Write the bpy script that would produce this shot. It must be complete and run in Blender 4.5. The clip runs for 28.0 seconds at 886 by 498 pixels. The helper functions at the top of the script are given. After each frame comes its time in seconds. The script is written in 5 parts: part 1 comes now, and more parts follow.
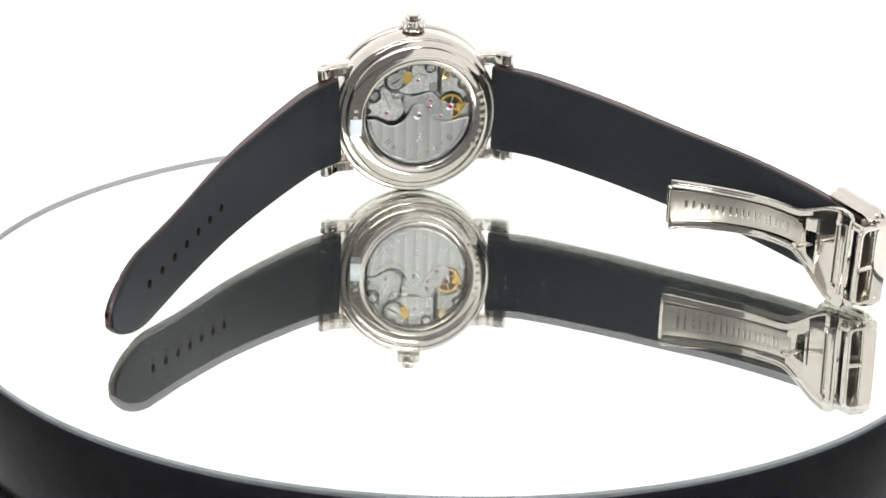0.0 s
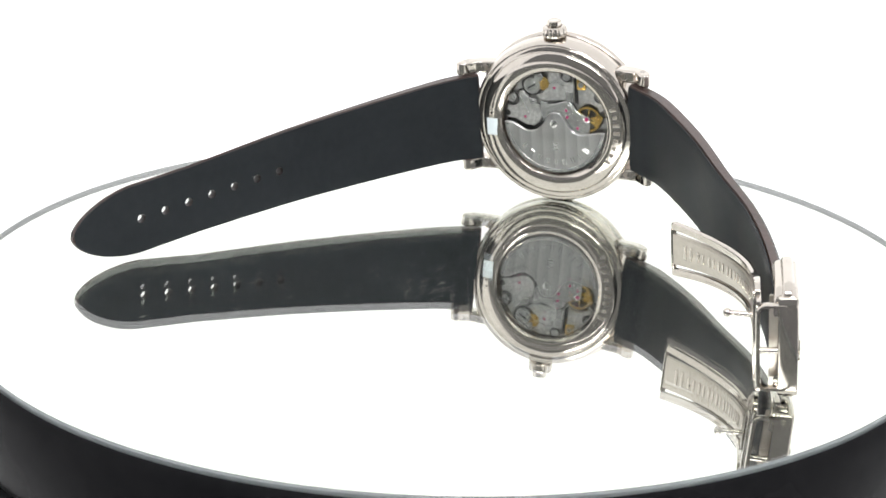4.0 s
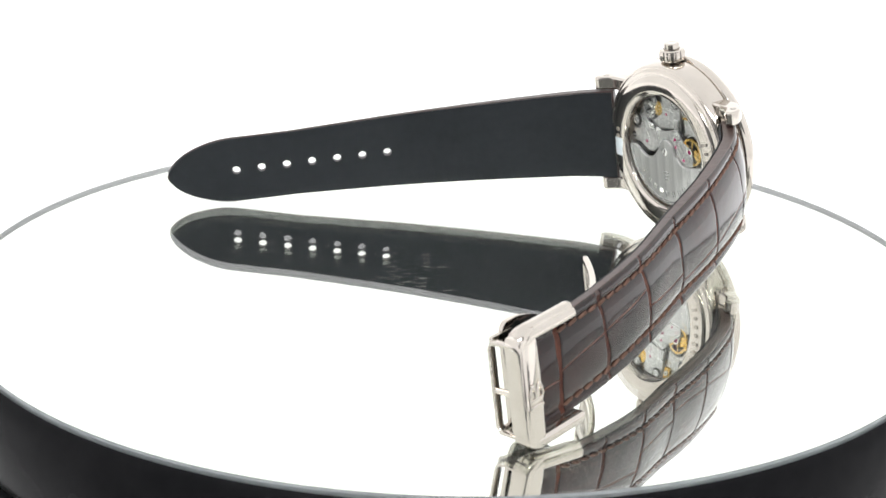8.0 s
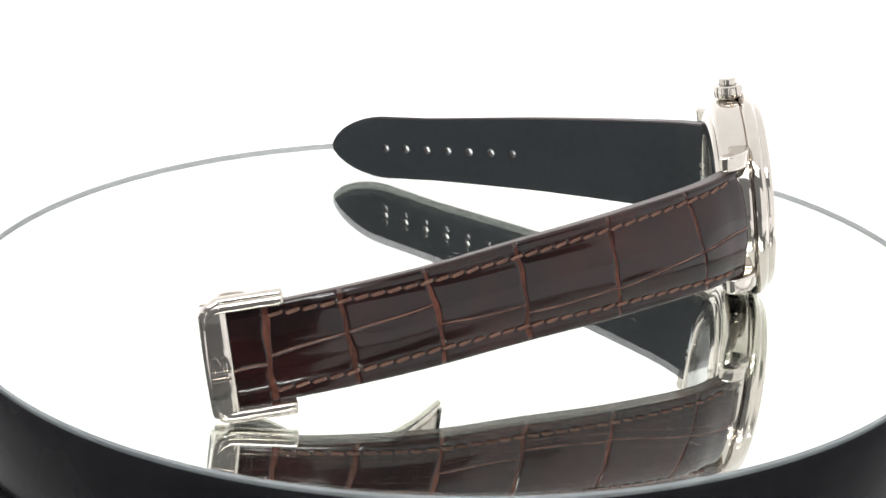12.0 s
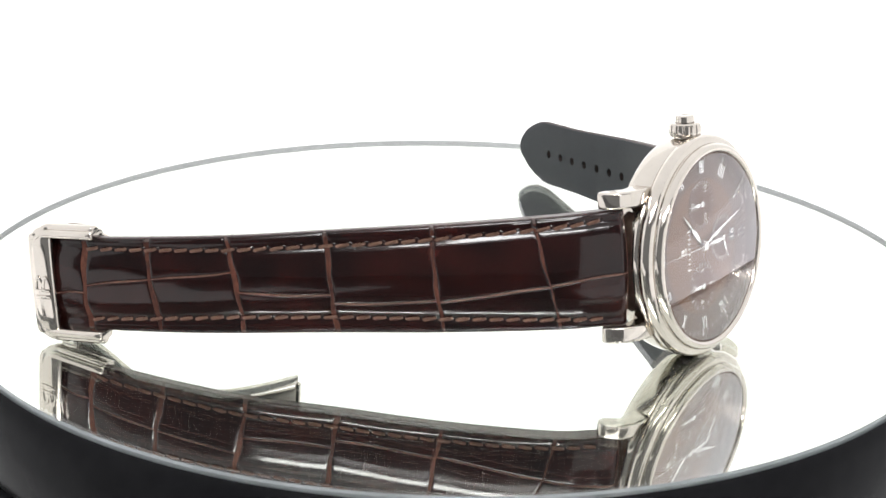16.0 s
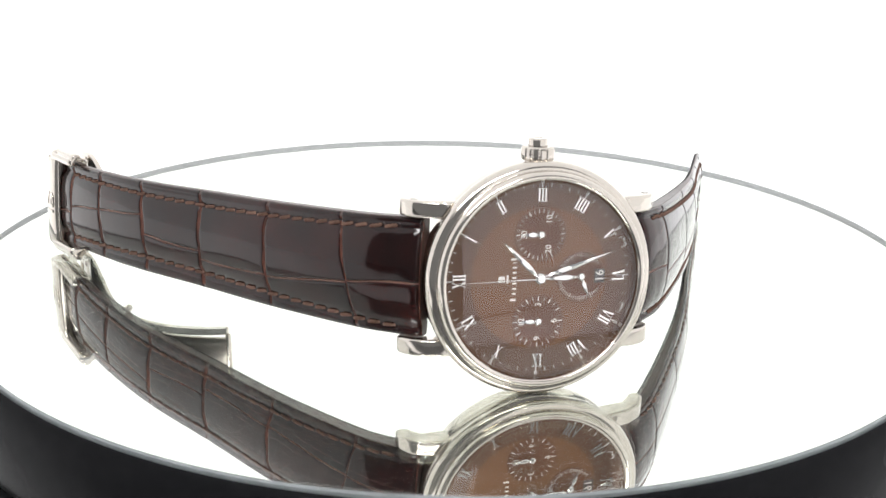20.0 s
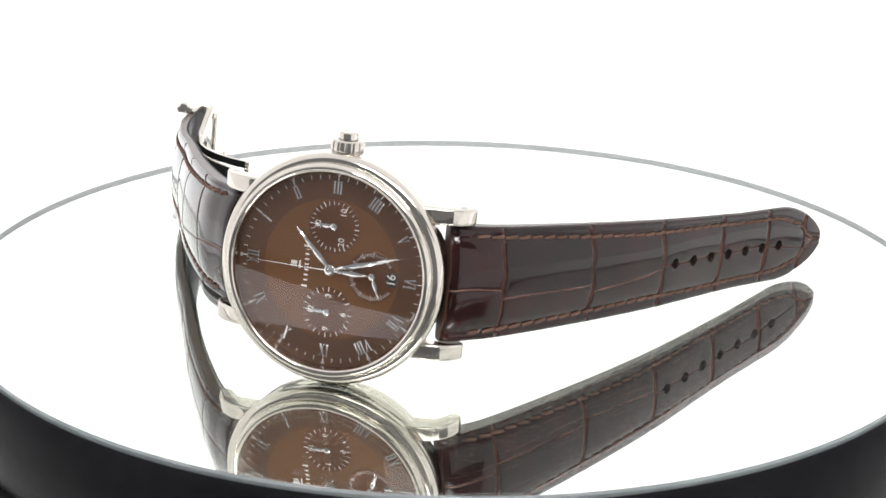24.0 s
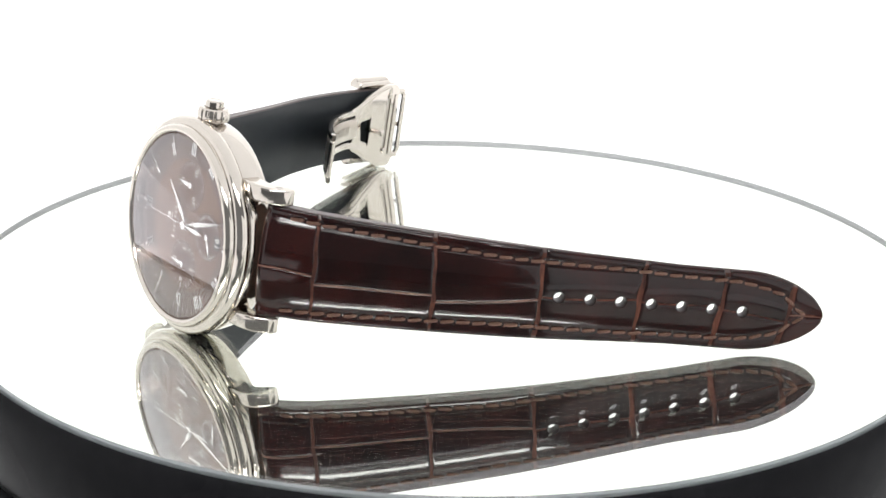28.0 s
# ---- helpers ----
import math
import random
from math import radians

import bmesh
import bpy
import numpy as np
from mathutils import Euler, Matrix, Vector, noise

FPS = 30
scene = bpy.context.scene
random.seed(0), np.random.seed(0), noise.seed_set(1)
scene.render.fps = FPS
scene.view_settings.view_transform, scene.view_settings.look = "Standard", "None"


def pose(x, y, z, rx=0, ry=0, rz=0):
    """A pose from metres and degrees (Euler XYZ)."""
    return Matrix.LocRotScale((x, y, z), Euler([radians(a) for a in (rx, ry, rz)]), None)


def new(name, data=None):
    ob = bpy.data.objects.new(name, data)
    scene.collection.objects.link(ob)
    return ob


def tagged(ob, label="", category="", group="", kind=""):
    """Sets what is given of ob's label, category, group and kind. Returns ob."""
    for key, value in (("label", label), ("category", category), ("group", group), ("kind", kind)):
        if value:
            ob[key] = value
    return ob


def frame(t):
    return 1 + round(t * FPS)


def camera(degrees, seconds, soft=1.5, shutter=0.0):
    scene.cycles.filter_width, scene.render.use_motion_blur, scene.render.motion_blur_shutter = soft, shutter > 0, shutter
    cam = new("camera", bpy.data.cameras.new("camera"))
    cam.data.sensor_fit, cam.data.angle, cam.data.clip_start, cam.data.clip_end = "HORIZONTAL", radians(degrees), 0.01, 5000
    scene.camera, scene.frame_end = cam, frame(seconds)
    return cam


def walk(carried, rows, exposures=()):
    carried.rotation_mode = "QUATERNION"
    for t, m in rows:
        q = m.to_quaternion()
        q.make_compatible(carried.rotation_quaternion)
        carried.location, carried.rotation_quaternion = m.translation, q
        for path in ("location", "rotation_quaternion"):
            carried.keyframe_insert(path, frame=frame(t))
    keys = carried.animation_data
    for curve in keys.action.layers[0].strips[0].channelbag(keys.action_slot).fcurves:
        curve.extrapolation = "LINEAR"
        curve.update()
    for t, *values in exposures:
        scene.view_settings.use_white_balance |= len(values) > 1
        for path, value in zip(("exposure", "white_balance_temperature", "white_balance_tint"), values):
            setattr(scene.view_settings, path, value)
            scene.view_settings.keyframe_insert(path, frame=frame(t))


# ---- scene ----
# plan: the turntable's axis is the world's z axis, its mirror's top is z = 0;
# the watch stands on its case edge on the mirror and turns with it, clockwise seen from above
EYE = (0.0, -0.3425, 0.12508)
cam = camera(29.633, 28.0)
VIEW = pose(*EYE, 70.639, -1.153, 0.733)
cam.data.dof.use_dof, cam.data.dof.focus_distance, cam.data.dof.aperture_fstop = True, 0.345, 54.0
walk(cam, [(0.0, VIEW), (28.0, VIEW)], exposures=[(0.0, 0.0), (28.0, 0.0)])

TURN = -8.775                                  # degrees a second
DIAL_CENTRE = (0.00636, -0.06205, 0.02084)     # at 21 s, when the dial faces the lens
STANCE = Matrix.Translation(DIAL_CENTRE) @ pose(0, 0, 0, 0, 0, 9.27) @ pose(0, 0, 0, -7.35) @ pose(0, 0, 0, 0, 2.64)
FOOT = (0.0, 2.0, -21.2)                       # the case's edge on the mirror, in the dial's space, mm
MM = 0.001

# ---- light: an open-fronted white light tent in a dim room ----
world = bpy.data.worlds.new("dim_room")
scene.world = world
world.use_nodes = True
world.node_tree.nodes["Background"].inputs["Color"].default_value = (0.95, 0.97, 1.0, 1)
world.node_tree.nodes["Background"].inputs["Strength"].default_value = 0.26
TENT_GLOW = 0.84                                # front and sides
BACK_GLOW = 1.15                                # back, lit from behind, and rear floor, its light put in as glow


# ---- materials ----
def material(name):
    m = bpy.data.materials.new(name)
    m.use_nodes = True
    nt = m.node_tree
    return m, nt, nt.nodes["Principled BSDF"]


def node(nt, kind, **values):
    n = nt.nodes.new(kind)
    for k, v in values.items():
        n.inputs[k.replace("_", " ")].default_value = v
    return n


def ramp(nt, fac, stops):
    r = nt.nodes.new("ShaderNodeValToRGB")
    while len(r.color_ramp.elements) < len(stops):
        r.color_ramp.elements.new(0.5)
    for e, (at, c) in zip(r.color_ramp.elements, stops):
        e.position, e.color = at, (*c, 1)
    nt.links.new(fac, r.inputs["Fac"])
    return r


def surface(name, dark, light, rough=0.4, metal=0.0, scale=400.0, bump=0.0, bump_scale=None, coat=0.0, spec=0.5,
            rough_var=0.08, stretch=(1, 1, 1)):
    """A plain surface with colour and roughness that vary at two scales, and fine relief. scale: per metre."""
    m, nt, b = material(name)
    tc = nt.nodes.new("ShaderNodeTexCoord")
    mp = nt.nodes.new("ShaderNodeMapping")
    mp.inputs["Scale"].default_value = stretch
    nt.links.new(tc.outputs["Object"], mp.inputs["Vector"])
    n1 = node(nt, "ShaderNodeTexNoise", Scale=scale, Detail=6.0)
    n2 = node(nt, "ShaderNodeTexNoise", Scale=scale * 0.12, Detail=3.0)
    mix = nt.nodes.new("ShaderNodeMath")
    mix.operation = "ADD"
    for n in (n1, n2):
        nt.links.new(mp.outputs["Vector"], n.inputs["Vector"])
    nt.links.new(n1.outputs["Fac"], mix.inputs[0])
    nt.links.new(n2.outputs["Fac"], mix.inputs[1])
    half = nt.nodes.new("ShaderNodeMath")
    half.operation = "MULTIPLY"
    half.inputs[1].default_value = 0.5
    nt.links.new(mix.outputs[0], half.inputs[0])
    r = ramp(nt, half.outputs[0], [(0.32, dark), (0.68, light)])
    nt.links.new(r.outputs["Color"], b.inputs["Base Color"])
    mr = nt.nodes.new("ShaderNodeMapRange")
    mr.inputs["To Min"].default_value = max(0.0, rough - rough_var)
    mr.inputs["To Max"].default_value = rough + rough_var
    nt.links.new(n2.outputs["Fac"], mr.inputs["Value"])
    nt.links.new(mr.outputs["Result"], b.inputs["Roughness"])
    b.inputs["Metallic"].default_value = metal
    b.inputs["Specular IOR Level"].default_value = spec
    b.inputs["Coat Weight"].default_value = coat
    b.inputs["Coat Roughness"].default_value = 0.06
    if bump:
        n3 = node(nt, "ShaderNodeTexNoise", Scale=bump_scale or scale, Detail=5.0)
        nt.links.new(mp.outputs["Vector"], n3.inputs["Vector"])
        bp = node(nt, "ShaderNodeBump", Strength=bump, Distance=0.0002)
        nt.links.new(n3.outputs["Fac"], bp.inputs["Height"])
        nt.links.new(bp.outputs["Normal"], b.inputs["Normal"])
    return m


def clear_glass(name, ior, tint=(1, 1, 1), dust=0.0, sheen=(1, 1, 1), falloff=5.0):
    """A thin clear sheet: it lets the view through and reflects at its face, more at grazing angles."""
    m, nt, b = material(name)
    nt.nodes.remove(b)
    out = nt.nodes["Material Output"]
    f0 = ((ior - 1) / (ior + 1)) ** 2
    lw = node(nt, "ShaderNodeLayerWeight", Blend=0.5)
    p5 = nt.nodes.new("ShaderNodeMath")
    p5.operation = "POWER"
    p5.inputs[1].default_value = falloff
    nt.links.new(lw.outputs["Facing"], p5.inputs[0])
    fr = nt.nodes.new("ShaderNodeMath")
    fr.operation = "MULTIPLY_ADD"
    fr.inputs[1].default_value, fr.inputs[2].default_value = 1 - f0, f0
    nt.links.new(p5.outputs[0], fr.inputs[0])
    tr = node(nt, "ShaderNodeBsdfTransparent", Color=(*tint, 1))
    gl = node(nt, "ShaderNodeBsdfGlossy", Roughness=0.0, Color=(*sheen, 1))
    mix = nt.nodes.new("ShaderNodeMixShader")
    nt.links.new(fr.outputs[0], mix.inputs["Fac"])
    nt.links.new(tr.outputs[0], mix.inputs[1])
    nt.links.new(gl.outputs[0], mix.inputs[2])
    last = mix
    if dust:
        tc = nt.nodes.new("ShaderNodeTexCoord")
        specks = node(nt, "ShaderNodeTexNoise", Scale=900.0, Detail=4.0)
        wipe = node(nt, "ShaderNodeTexNoise", Scale=60.0, Detail=4.0)
        mp = nt.nodes.new("ShaderNodeMapping")
        mp.inputs["Scale"].default_value = (1.0, 9.0, 1.0)
        mp.inputs["Rotation"].default_value = (0, 0, 0.5)
        nt.links.new(tc.outputs["Object"], mp.inputs["Vector"])
        nt.links.new(mp.outputs["Vector"], wipe.inputs["Vector"])
        nt.links.new(tc.outputs["Object"], specks.inputs["Vector"])
        r1 = ramp(nt, specks.outputs["Fac"], [(0.72, (dust, dust, dust)), (0.8, (dust * 3, dust * 3, dust * 3))])
        r2 = ramp(nt, wipe.outputs["Fac"], [(0.3, (0.5, 0.5, 0.5)), (0.75, (1.4, 1.4, 1.4))])
        mul = nt.nodes.new("ShaderNodeMath")
        mul.operation = "MULTIPLY"
        nt.links.new(r1.outputs["Color"], mul.inputs[0])
        nt.links.new(r2.outputs["Color"], mul.inputs[1])
        df = node(nt, "ShaderNodeBsdfDiffuse", Color=(0.8, 0.8, 0.8, 1))
        last = nt.nodes.new("ShaderNodeMixShader")
        nt.links.new(mul.outputs[0], last.inputs["Fac"])
        nt.links.new(mix.outputs[0], last.inputs[1])
        nt.links.new(df.outputs[0], last.inputs[2])
    nt.links.new(last.outputs[0], out.inputs["Surface"])
    return m


def glowing_cloth(name, strength):
    m, nt, b = material(name)
    tc = nt.nodes.new("ShaderNodeTexCoord")
    weave = node(nt, "ShaderNodeTexNoise", Scale=3.0, Detail=3.0)
    nt.links.new(tc.outputs["Object"], weave.inputs["Vector"])
    r = ramp(nt, weave.outputs["Fac"], [(0.3, (0.97, 0.975, 0.99)), (0.7, (1.0, 0.995, 0.985))])
    nt.links.new(r.outputs["Color"], b.inputs["Emission Color"])
    b.inputs["Base Color"].default_value = (0.35, 0.35, 0.35, 1)
    b.inputs["Roughness"].default_value = 0.9
    b.inputs["Emission Strength"].default_value = strength
    return m


def sunray(name, dark, light):
    """Brushed lacquer whose grain runs out from the dial's centre."""
    m, nt, b = material(name)
    tc = nt.nodes.new("ShaderNodeTexCoord")
    sep = nt.nodes.new("ShaderNodeSeparateXYZ")
    nt.links.new(tc.outputs["Object"], sep.inputs[0])
    at = nt.nodes.new("ShaderNodeMath")
    at.operation = "ARCTAN2"
    nt.links.new(sep.outputs["X"], at.inputs[0])
    nt.links.new(sep.outputs["Z"], at.inputs[1])
    n = nt.nodes.new("ShaderNodeTexNoise")
    n.noise_dimensions = "1D"
    n.inputs["Scale"].default_value = 60.0
    n.inputs["Detail"].default_value = 6.0
    nt.links.new(at.outputs[0], n.inputs["W"])
    r = ramp(nt, n.outputs["Fac"], [(0.3, dark), (0.7, light)])
    nt.links.new(r.outputs["Color"], b.inputs["Base Color"])
    b.inputs["Metallic"].default_value = 0.5
    b.inputs["Roughness"].default_value = 0.42
    bp = node(nt, "ShaderNodeBump", Strength=0.05, Distance=0.0001)
    nt.links.new(n.outputs["Fac"], bp.inputs["Height"])
    nt.links.new(bp.outputs["Normal"], b.inputs["Normal"])
    b.inputs["Coat Weight"].default_value = 0.25
    b.inputs["Coat Roughness"].default_value = 0.08
    return m


def striped(name, dark, light, per_mm):
    """Rhodium plate with parallel finishing bands."""
    m, nt, b = material(name)
    tc = nt.nodes.new("ShaderNodeTexCoord")
    w = nt.nodes.new("ShaderNodeTexWave")
    w.bands_direction, w.wave_profile = "X", "SAW"
    w.inputs["Scale"].default_value = per_mm * 1000 / 3.18
    w.inputs["Distortion"].default_value = 0.0
    n = node(nt, "ShaderNodeTexNoise", Scale=2500.0, Detail=3.0)
    nt.links.new(tc.outputs["Object"], w.inputs["Vector"])
    nt.links.new(tc.outputs["Object"], n.inputs["Vector"])
    r = ramp(nt, w.outputs["Fac"], [(0.0, dark), (0.9, light), (1.0, dark)])
    nt.links.new(r.outputs["Color"], b.inputs["Base Color"])
    b.inputs["Metallic"].default_value = 0.95
    mr = nt.nodes.new("ShaderNodeMapRange")
    mr.inputs["To Min"].default_value, mr.inputs["To Max"].default_value = 0.24, 0.36
    nt.links.new(n.outputs["Fac"], mr.inputs["Value"])
    nt.links.new(mr.outputs["Result"], b.inputs["Roughness"])
    bp = node(nt, "ShaderNodeBump", Strength=0.5, Distance=0.0002)
    nt.links.new(w.outputs["Fac"], bp.inputs["Height"])
    nt.links.new(bp.outputs["Normal"], b.inputs["Normal"])
    return m


def pearled(name, dark, light):
    """Rhodium plate ground with small overlapping round spots."""
    m, nt, b = material(name)
    tc = nt.nodes.new("ShaderNodeTexCoord")
    spots = node(nt, "ShaderNodeTexVoronoi", Scale=1100.0)
    n = node(nt, "ShaderNodeTexNoise", Scale=2600.0, Detail=3.0)
    for q in (spots, n):
        nt.links.new(tc.outputs["Object"], q.inputs["Vector"])
    r = ramp(nt, spots.outputs["Distance"], [(0.1, light), (0.7, dark)])
    nt.links.new(r.outputs["Color"], b.inputs["Base Color"])
    b.inputs["Metallic"].default_value = 0.9
    mr = nt.nodes.new("ShaderNodeMapRange")
    mr.inputs["To Min"].default_value, mr.inputs["To Max"].default_value = 0.22, 0.42
    nt.links.new(n.outputs["Fac"], mr.inputs["Value"])
    nt.links.new(mr.outputs["Result"], b.inputs["Roughness"])
    bp = node(nt, "ShaderNodeBump", Strength=0.35, Distance=0.0001)
    nt.links.new(spots.outputs["Distance"], bp.inputs["Height"])
    nt.links.new(bp.outputs["Normal"], b.inputs["Normal"])
    return m


def scale_leather(name):
    """Glazed alligator: near black-brown with redder patches, piece by piece, under a glossy finish."""
    m, nt, b = material(name)
    tc = nt.nodes.new("ShaderNodeTexCoord")
    info = nt.nodes.new("ShaderNodeObjectInfo")
    n1 = node(nt, "ShaderNodeTexNoise", Scale=120.0, Detail=5.0)
    n2 = node(nt, "ShaderNodeTexNoise", Scale=1500.0, Detail=5.0)
    for n in (n1, n2):
        nt.links.new(tc.outputs["Object"], n.inputs["Vector"])
    add = nt.nodes.new("ShaderNodeMath")
    add.operation = "MULTIPLY_ADD"
    add.inputs[1].default_value = 0.16
    nt.links.new(info.outputs["Random"], add.inputs[0])
    nt.links.new(n1.outputs["Fac"], add.inputs[2])
    r = ramp(nt, add.outputs[0], [(0.36, (0.0052, 0.0014, 0.0014)), (0.6, (0.0125, 0.0025, 0.0022)), (0.85, (0.025, 0.0046, 0.0036))])
    nt.links.new(r.outputs["Color"], b.inputs["Base Color"])
    mr = nt.nodes.new("ShaderNodeMapRange")
    mr.inputs["To Min"].default_value, mr.inputs["To Max"].default_value = 0.07, 0.14
    nt.links.new(n1.outputs["Fac"], mr.inputs["Value"])
    nt.links.new(mr.outputs["Result"], b.inputs["Roughness"])
    b.inputs["Specular IOR Level"].default_value = 0.22
    b.inputs["Coat Weight"].default_value, b.inputs["Coat Roughness"].default_value, b.inputs["Coat IOR"].default_value = 0.36, 0.03, 1.45
    big = node(nt, "ShaderNodeTexNoise", Scale=260.0, Detail=2.0)
    nt.links.new(tc.outputs["Object"], big.inputs["Vector"])
    b1 = node(nt, "ShaderNodeBump", Strength=0.10, Distance=0.0004)
    b2 = node(nt, "ShaderNodeBump", Strength=0.12, Distance=0.0001)
    fold = node(nt, "ShaderNodeTexNoise", Scale=700.0, Detail=3.0, Distortion=0.6)
    nt.links.new(tc.outputs["Object"], fold.inputs["Vector"])
    b3 = node(nt, "ShaderNodeBump", Strength=0.08, Distance=0.00015)
    nt.links.new(fold.outputs["Fac"], b3.inputs["Height"])
    nt.links.new(big.outputs["Fac"], b1.inputs["Height"])
    nt.links.new(n2.outputs["Fac"], b2.inputs["Height"])
    nt.links.new(b1.outputs["Normal"], b3.inputs["Normal"])
    nt.links.new(b3.outputs["Normal"], b2.inputs["Normal"])
    nt.links.new(b2.outputs["Normal"], b.inputs["Normal"])
    return m


GOLD = surface("polished_white_gold", (0.57, 0.525, 0.475), (0.62, 0.575, 0.525), 0.075, 1.0, 300, rough_var=0.03)
GOLD_SATIN = surface("satin_white_gold", (0.48, 0.44, 0.39), (0.60, 0.555, 0.50), 0.3, 1.0, 900, bump=0.15, bump_scale=2500)
# darkened gold: shade put into the colour of ring, screws and marks
GOLD_DEEP = surface("shade_toned_gold", (0.24, 0.21, 0.18), (0.36, 0.32, 0.28), 0.3, 1.0, 900)
STEEL = surface("rhodium_plate", (0.62, 0.62, 0.6), (0.76, 0.76, 0.74), 0.14, 0.95, 900, bump=0.1, bump_scale=1400)
# near-black steel: the shade of recesses, gaps and slots put into colour
SHADE_STEEL = surface("painted_shade_steel", (0.05, 0.05, 0.05), (0.16, 0.155, 0.15), 0.35, 1.0, 500, bump=0.2)
STRIPES = striped("striped_rhodium", (0.46, 0.46, 0.45), (0.6, 0.6, 0.585), 0.34)
BRASS = surface("gilt_brass", (0.62, 0.40, 0.10), (0.8, 0.55, 0.18), 0.25, 1.0, 800)
SATIN = surface("satin_rhodium", (0.5, 0.5, 0.49), (0.62, 0.62, 0.6), 0.22, 0.95, 700, bump=0.1, bump_scale=3000, stretch=(6, 1, 1))
PEARLED = pearled("pearled_rhodium", (0.5, 0.5, 0.485), (0.7, 0.7, 0.68))
RUBY = surface("ruby", (0.35, 0.02, 0.10), (0.5, 0.05, 0.18), 0.1, 0.0, 800, spec=0.8)
DIAL_IN = sunray("brown_sunray", (0.122, 0.050, 0.0165), (0.150, 0.063, 0.0205))
DIAL_OUT = sunray("dark_brown_sunray", (0.077, 0.033, 0.014), (0.094, 0.041, 0.018))
DIAL_SUB = surface("brown_subdial", (0.088, 0.034, 0.014), (0.112, 0.044, 0.018), 0.4, 0.6, 500, bump=0.1, bump_scale=2500)
APPLIED = surface("applied_silver", (0.8, 0.79, 0.77), (0.88, 0.87, 0.85), 0.09, 1.0, 800)
PRINT = surface("white_print", (0.68, 0.66, 0.63), (0.78, 0.76, 0.72), 0.5, 0.0, 900)
WINDOW_DARK = surface("dark_date_disc", (0.012, 0.01, 0.01), (0.02, 0.017, 0.016), 0.4, 0.0, 900)
SAPPHIRE = clear_glass("sapphire", 1.7, sheen=(0.95, 0.93, 0.97), falloff=3.1)
COATED = clear_glass("coated_sapphire", 1.48)
LEATHER = scale_leather("glazed_alligator")
CREASE = surface("brown_crease_leather", (0.007, 0.002, 0.002), (0.125, 0.042, 0.026), 0.6, 0.0, 2200, bump=1.0, bump_scale=2600, spec=0.2, stretch=(1, 1, 0.35))
RIDGE = surface("pale_crease_ridge", (0.06, 0.024, 0.016), (0.20, 0.095, 0.066), 0.42, 0.0, 1500, bump=0.6, bump_scale=2500, spec=0.45)
LACQUER = surface("lacquered_hole_wall", (0.012, 0.009, 0.008), (0.03, 0.02, 0.018), 0.3, 0.0, 900, spec=0.16)
EDGE = surface("painted_leather_edge", (0.03, 0.017, 0.014), (0.075, 0.043, 0.036), 0.34, 0.0, 600, bump=0.4, bump_scale=900,
               stretch=(1, 1, 6))
LINING = surface("black_rubber_lining", (0.013, 0.0155, 0.018), (0.019, 0.0225, 0.026), 0.45, 0.0, 500, bump=0.12, bump_scale=5000, spec=0.18)
THREAD = surface("brown_thread", (0.085, 0.045, 0.033), (0.235, 0.132, 0.097), 0.7, 0.0, 1800, bump=0.7, bump_scale=3500, spec=0.2)
MIRROR = surface("silvered_mirror", (0.86, 0.885, 0.835), (0.88, 0.905, 0.855), 0.0, 1.0, 20, rough_var=0.0)
GLASS_TOP = clear_glass("mirror_glass", 1.5, dust=0.004)
GLASS_EDGE = surface("ground_glass_edge", (0.16, 0.175, 0.18), (0.24, 0.26, 0.265), 0.3, 0.0, 200)
BLACK = surface("black_plastic", (0.006, 0.006, 0.007), (0.011, 0.011, 0.012), 0.25, 0.0, 250, bump=0.08, bump_scale=3000, spec=0.03)
RIM = surface("glossy_black_rim", (0.006, 0.006, 0.007), (0.010, 0.010, 0.011), 0.25, 0.0, 250, bump=0.05, bump_scale=3000, spec=0.03)
GROOVE = surface("black_groove", (0.004, 0.004, 0.004), (0.008, 0.008, 0.008), 0.6, 0.0, 250)
STICKER = surface("pale_film", (0.72, 0.80, 0.84), (0.86, 0.9, 0.92), 0.25, 0.0, 400)
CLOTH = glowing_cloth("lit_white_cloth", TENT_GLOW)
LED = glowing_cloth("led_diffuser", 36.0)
CLOTH_BACK = glowing_cloth("bright_glowing_cloth", BACK_GLOW)
TABLE = surface("dark_table_top", (0.05, 0.05, 0.052), (0.09, 0.09, 0.092), 0.6, 0.0, 30)


# ---- mesh helpers; all shapes are in millimetres ----
class Shape:
    def __init__(self):
        self.v, self.f, self.m = [], [], []

    def add(self, verts, faces, slot=0):
        n = len(self.v)
        self.v += [tuple(p) for p in verts]
        self.f += [tuple(i + n for i in f) for f in faces]
        self.m += [slot] * len(faces)
        return self

    def move(self, m):
        self.v = [tuple(m @ Vector(p)) for p in self.v]
        return self

    def join(self, other):
        n = len(self.v)
        self.v += other.v
        self.f += [tuple(i + n for i in f) for f in other.f]
        self.m += other.m
        return self


def mesh_of(name, shape, mats, sharp=35):
    me = bpy.data.meshes.new(name)
    me.from_pydata([tuple(c * MM for c in p) for p in shape.v], [], shape.f)
    mats = mats if isinstance(mats, (list, tuple)) else [mats]
    for m in mats:
        me.materials.append(m)
    me.polygons.foreach_set("material_index", shape.m)
    bm = bmesh.new()
    bm.from_mesh(me)
    bmesh.ops.recalc_face_normals(bm, faces=bm.faces)
    bm.to_mesh(me)
    bm.free()
    me.polygons.foreach_set("use_smooth", [True] * len(me.polygons))
    me.set_sharp_from_angle(angle=radians(sharp))
    return me


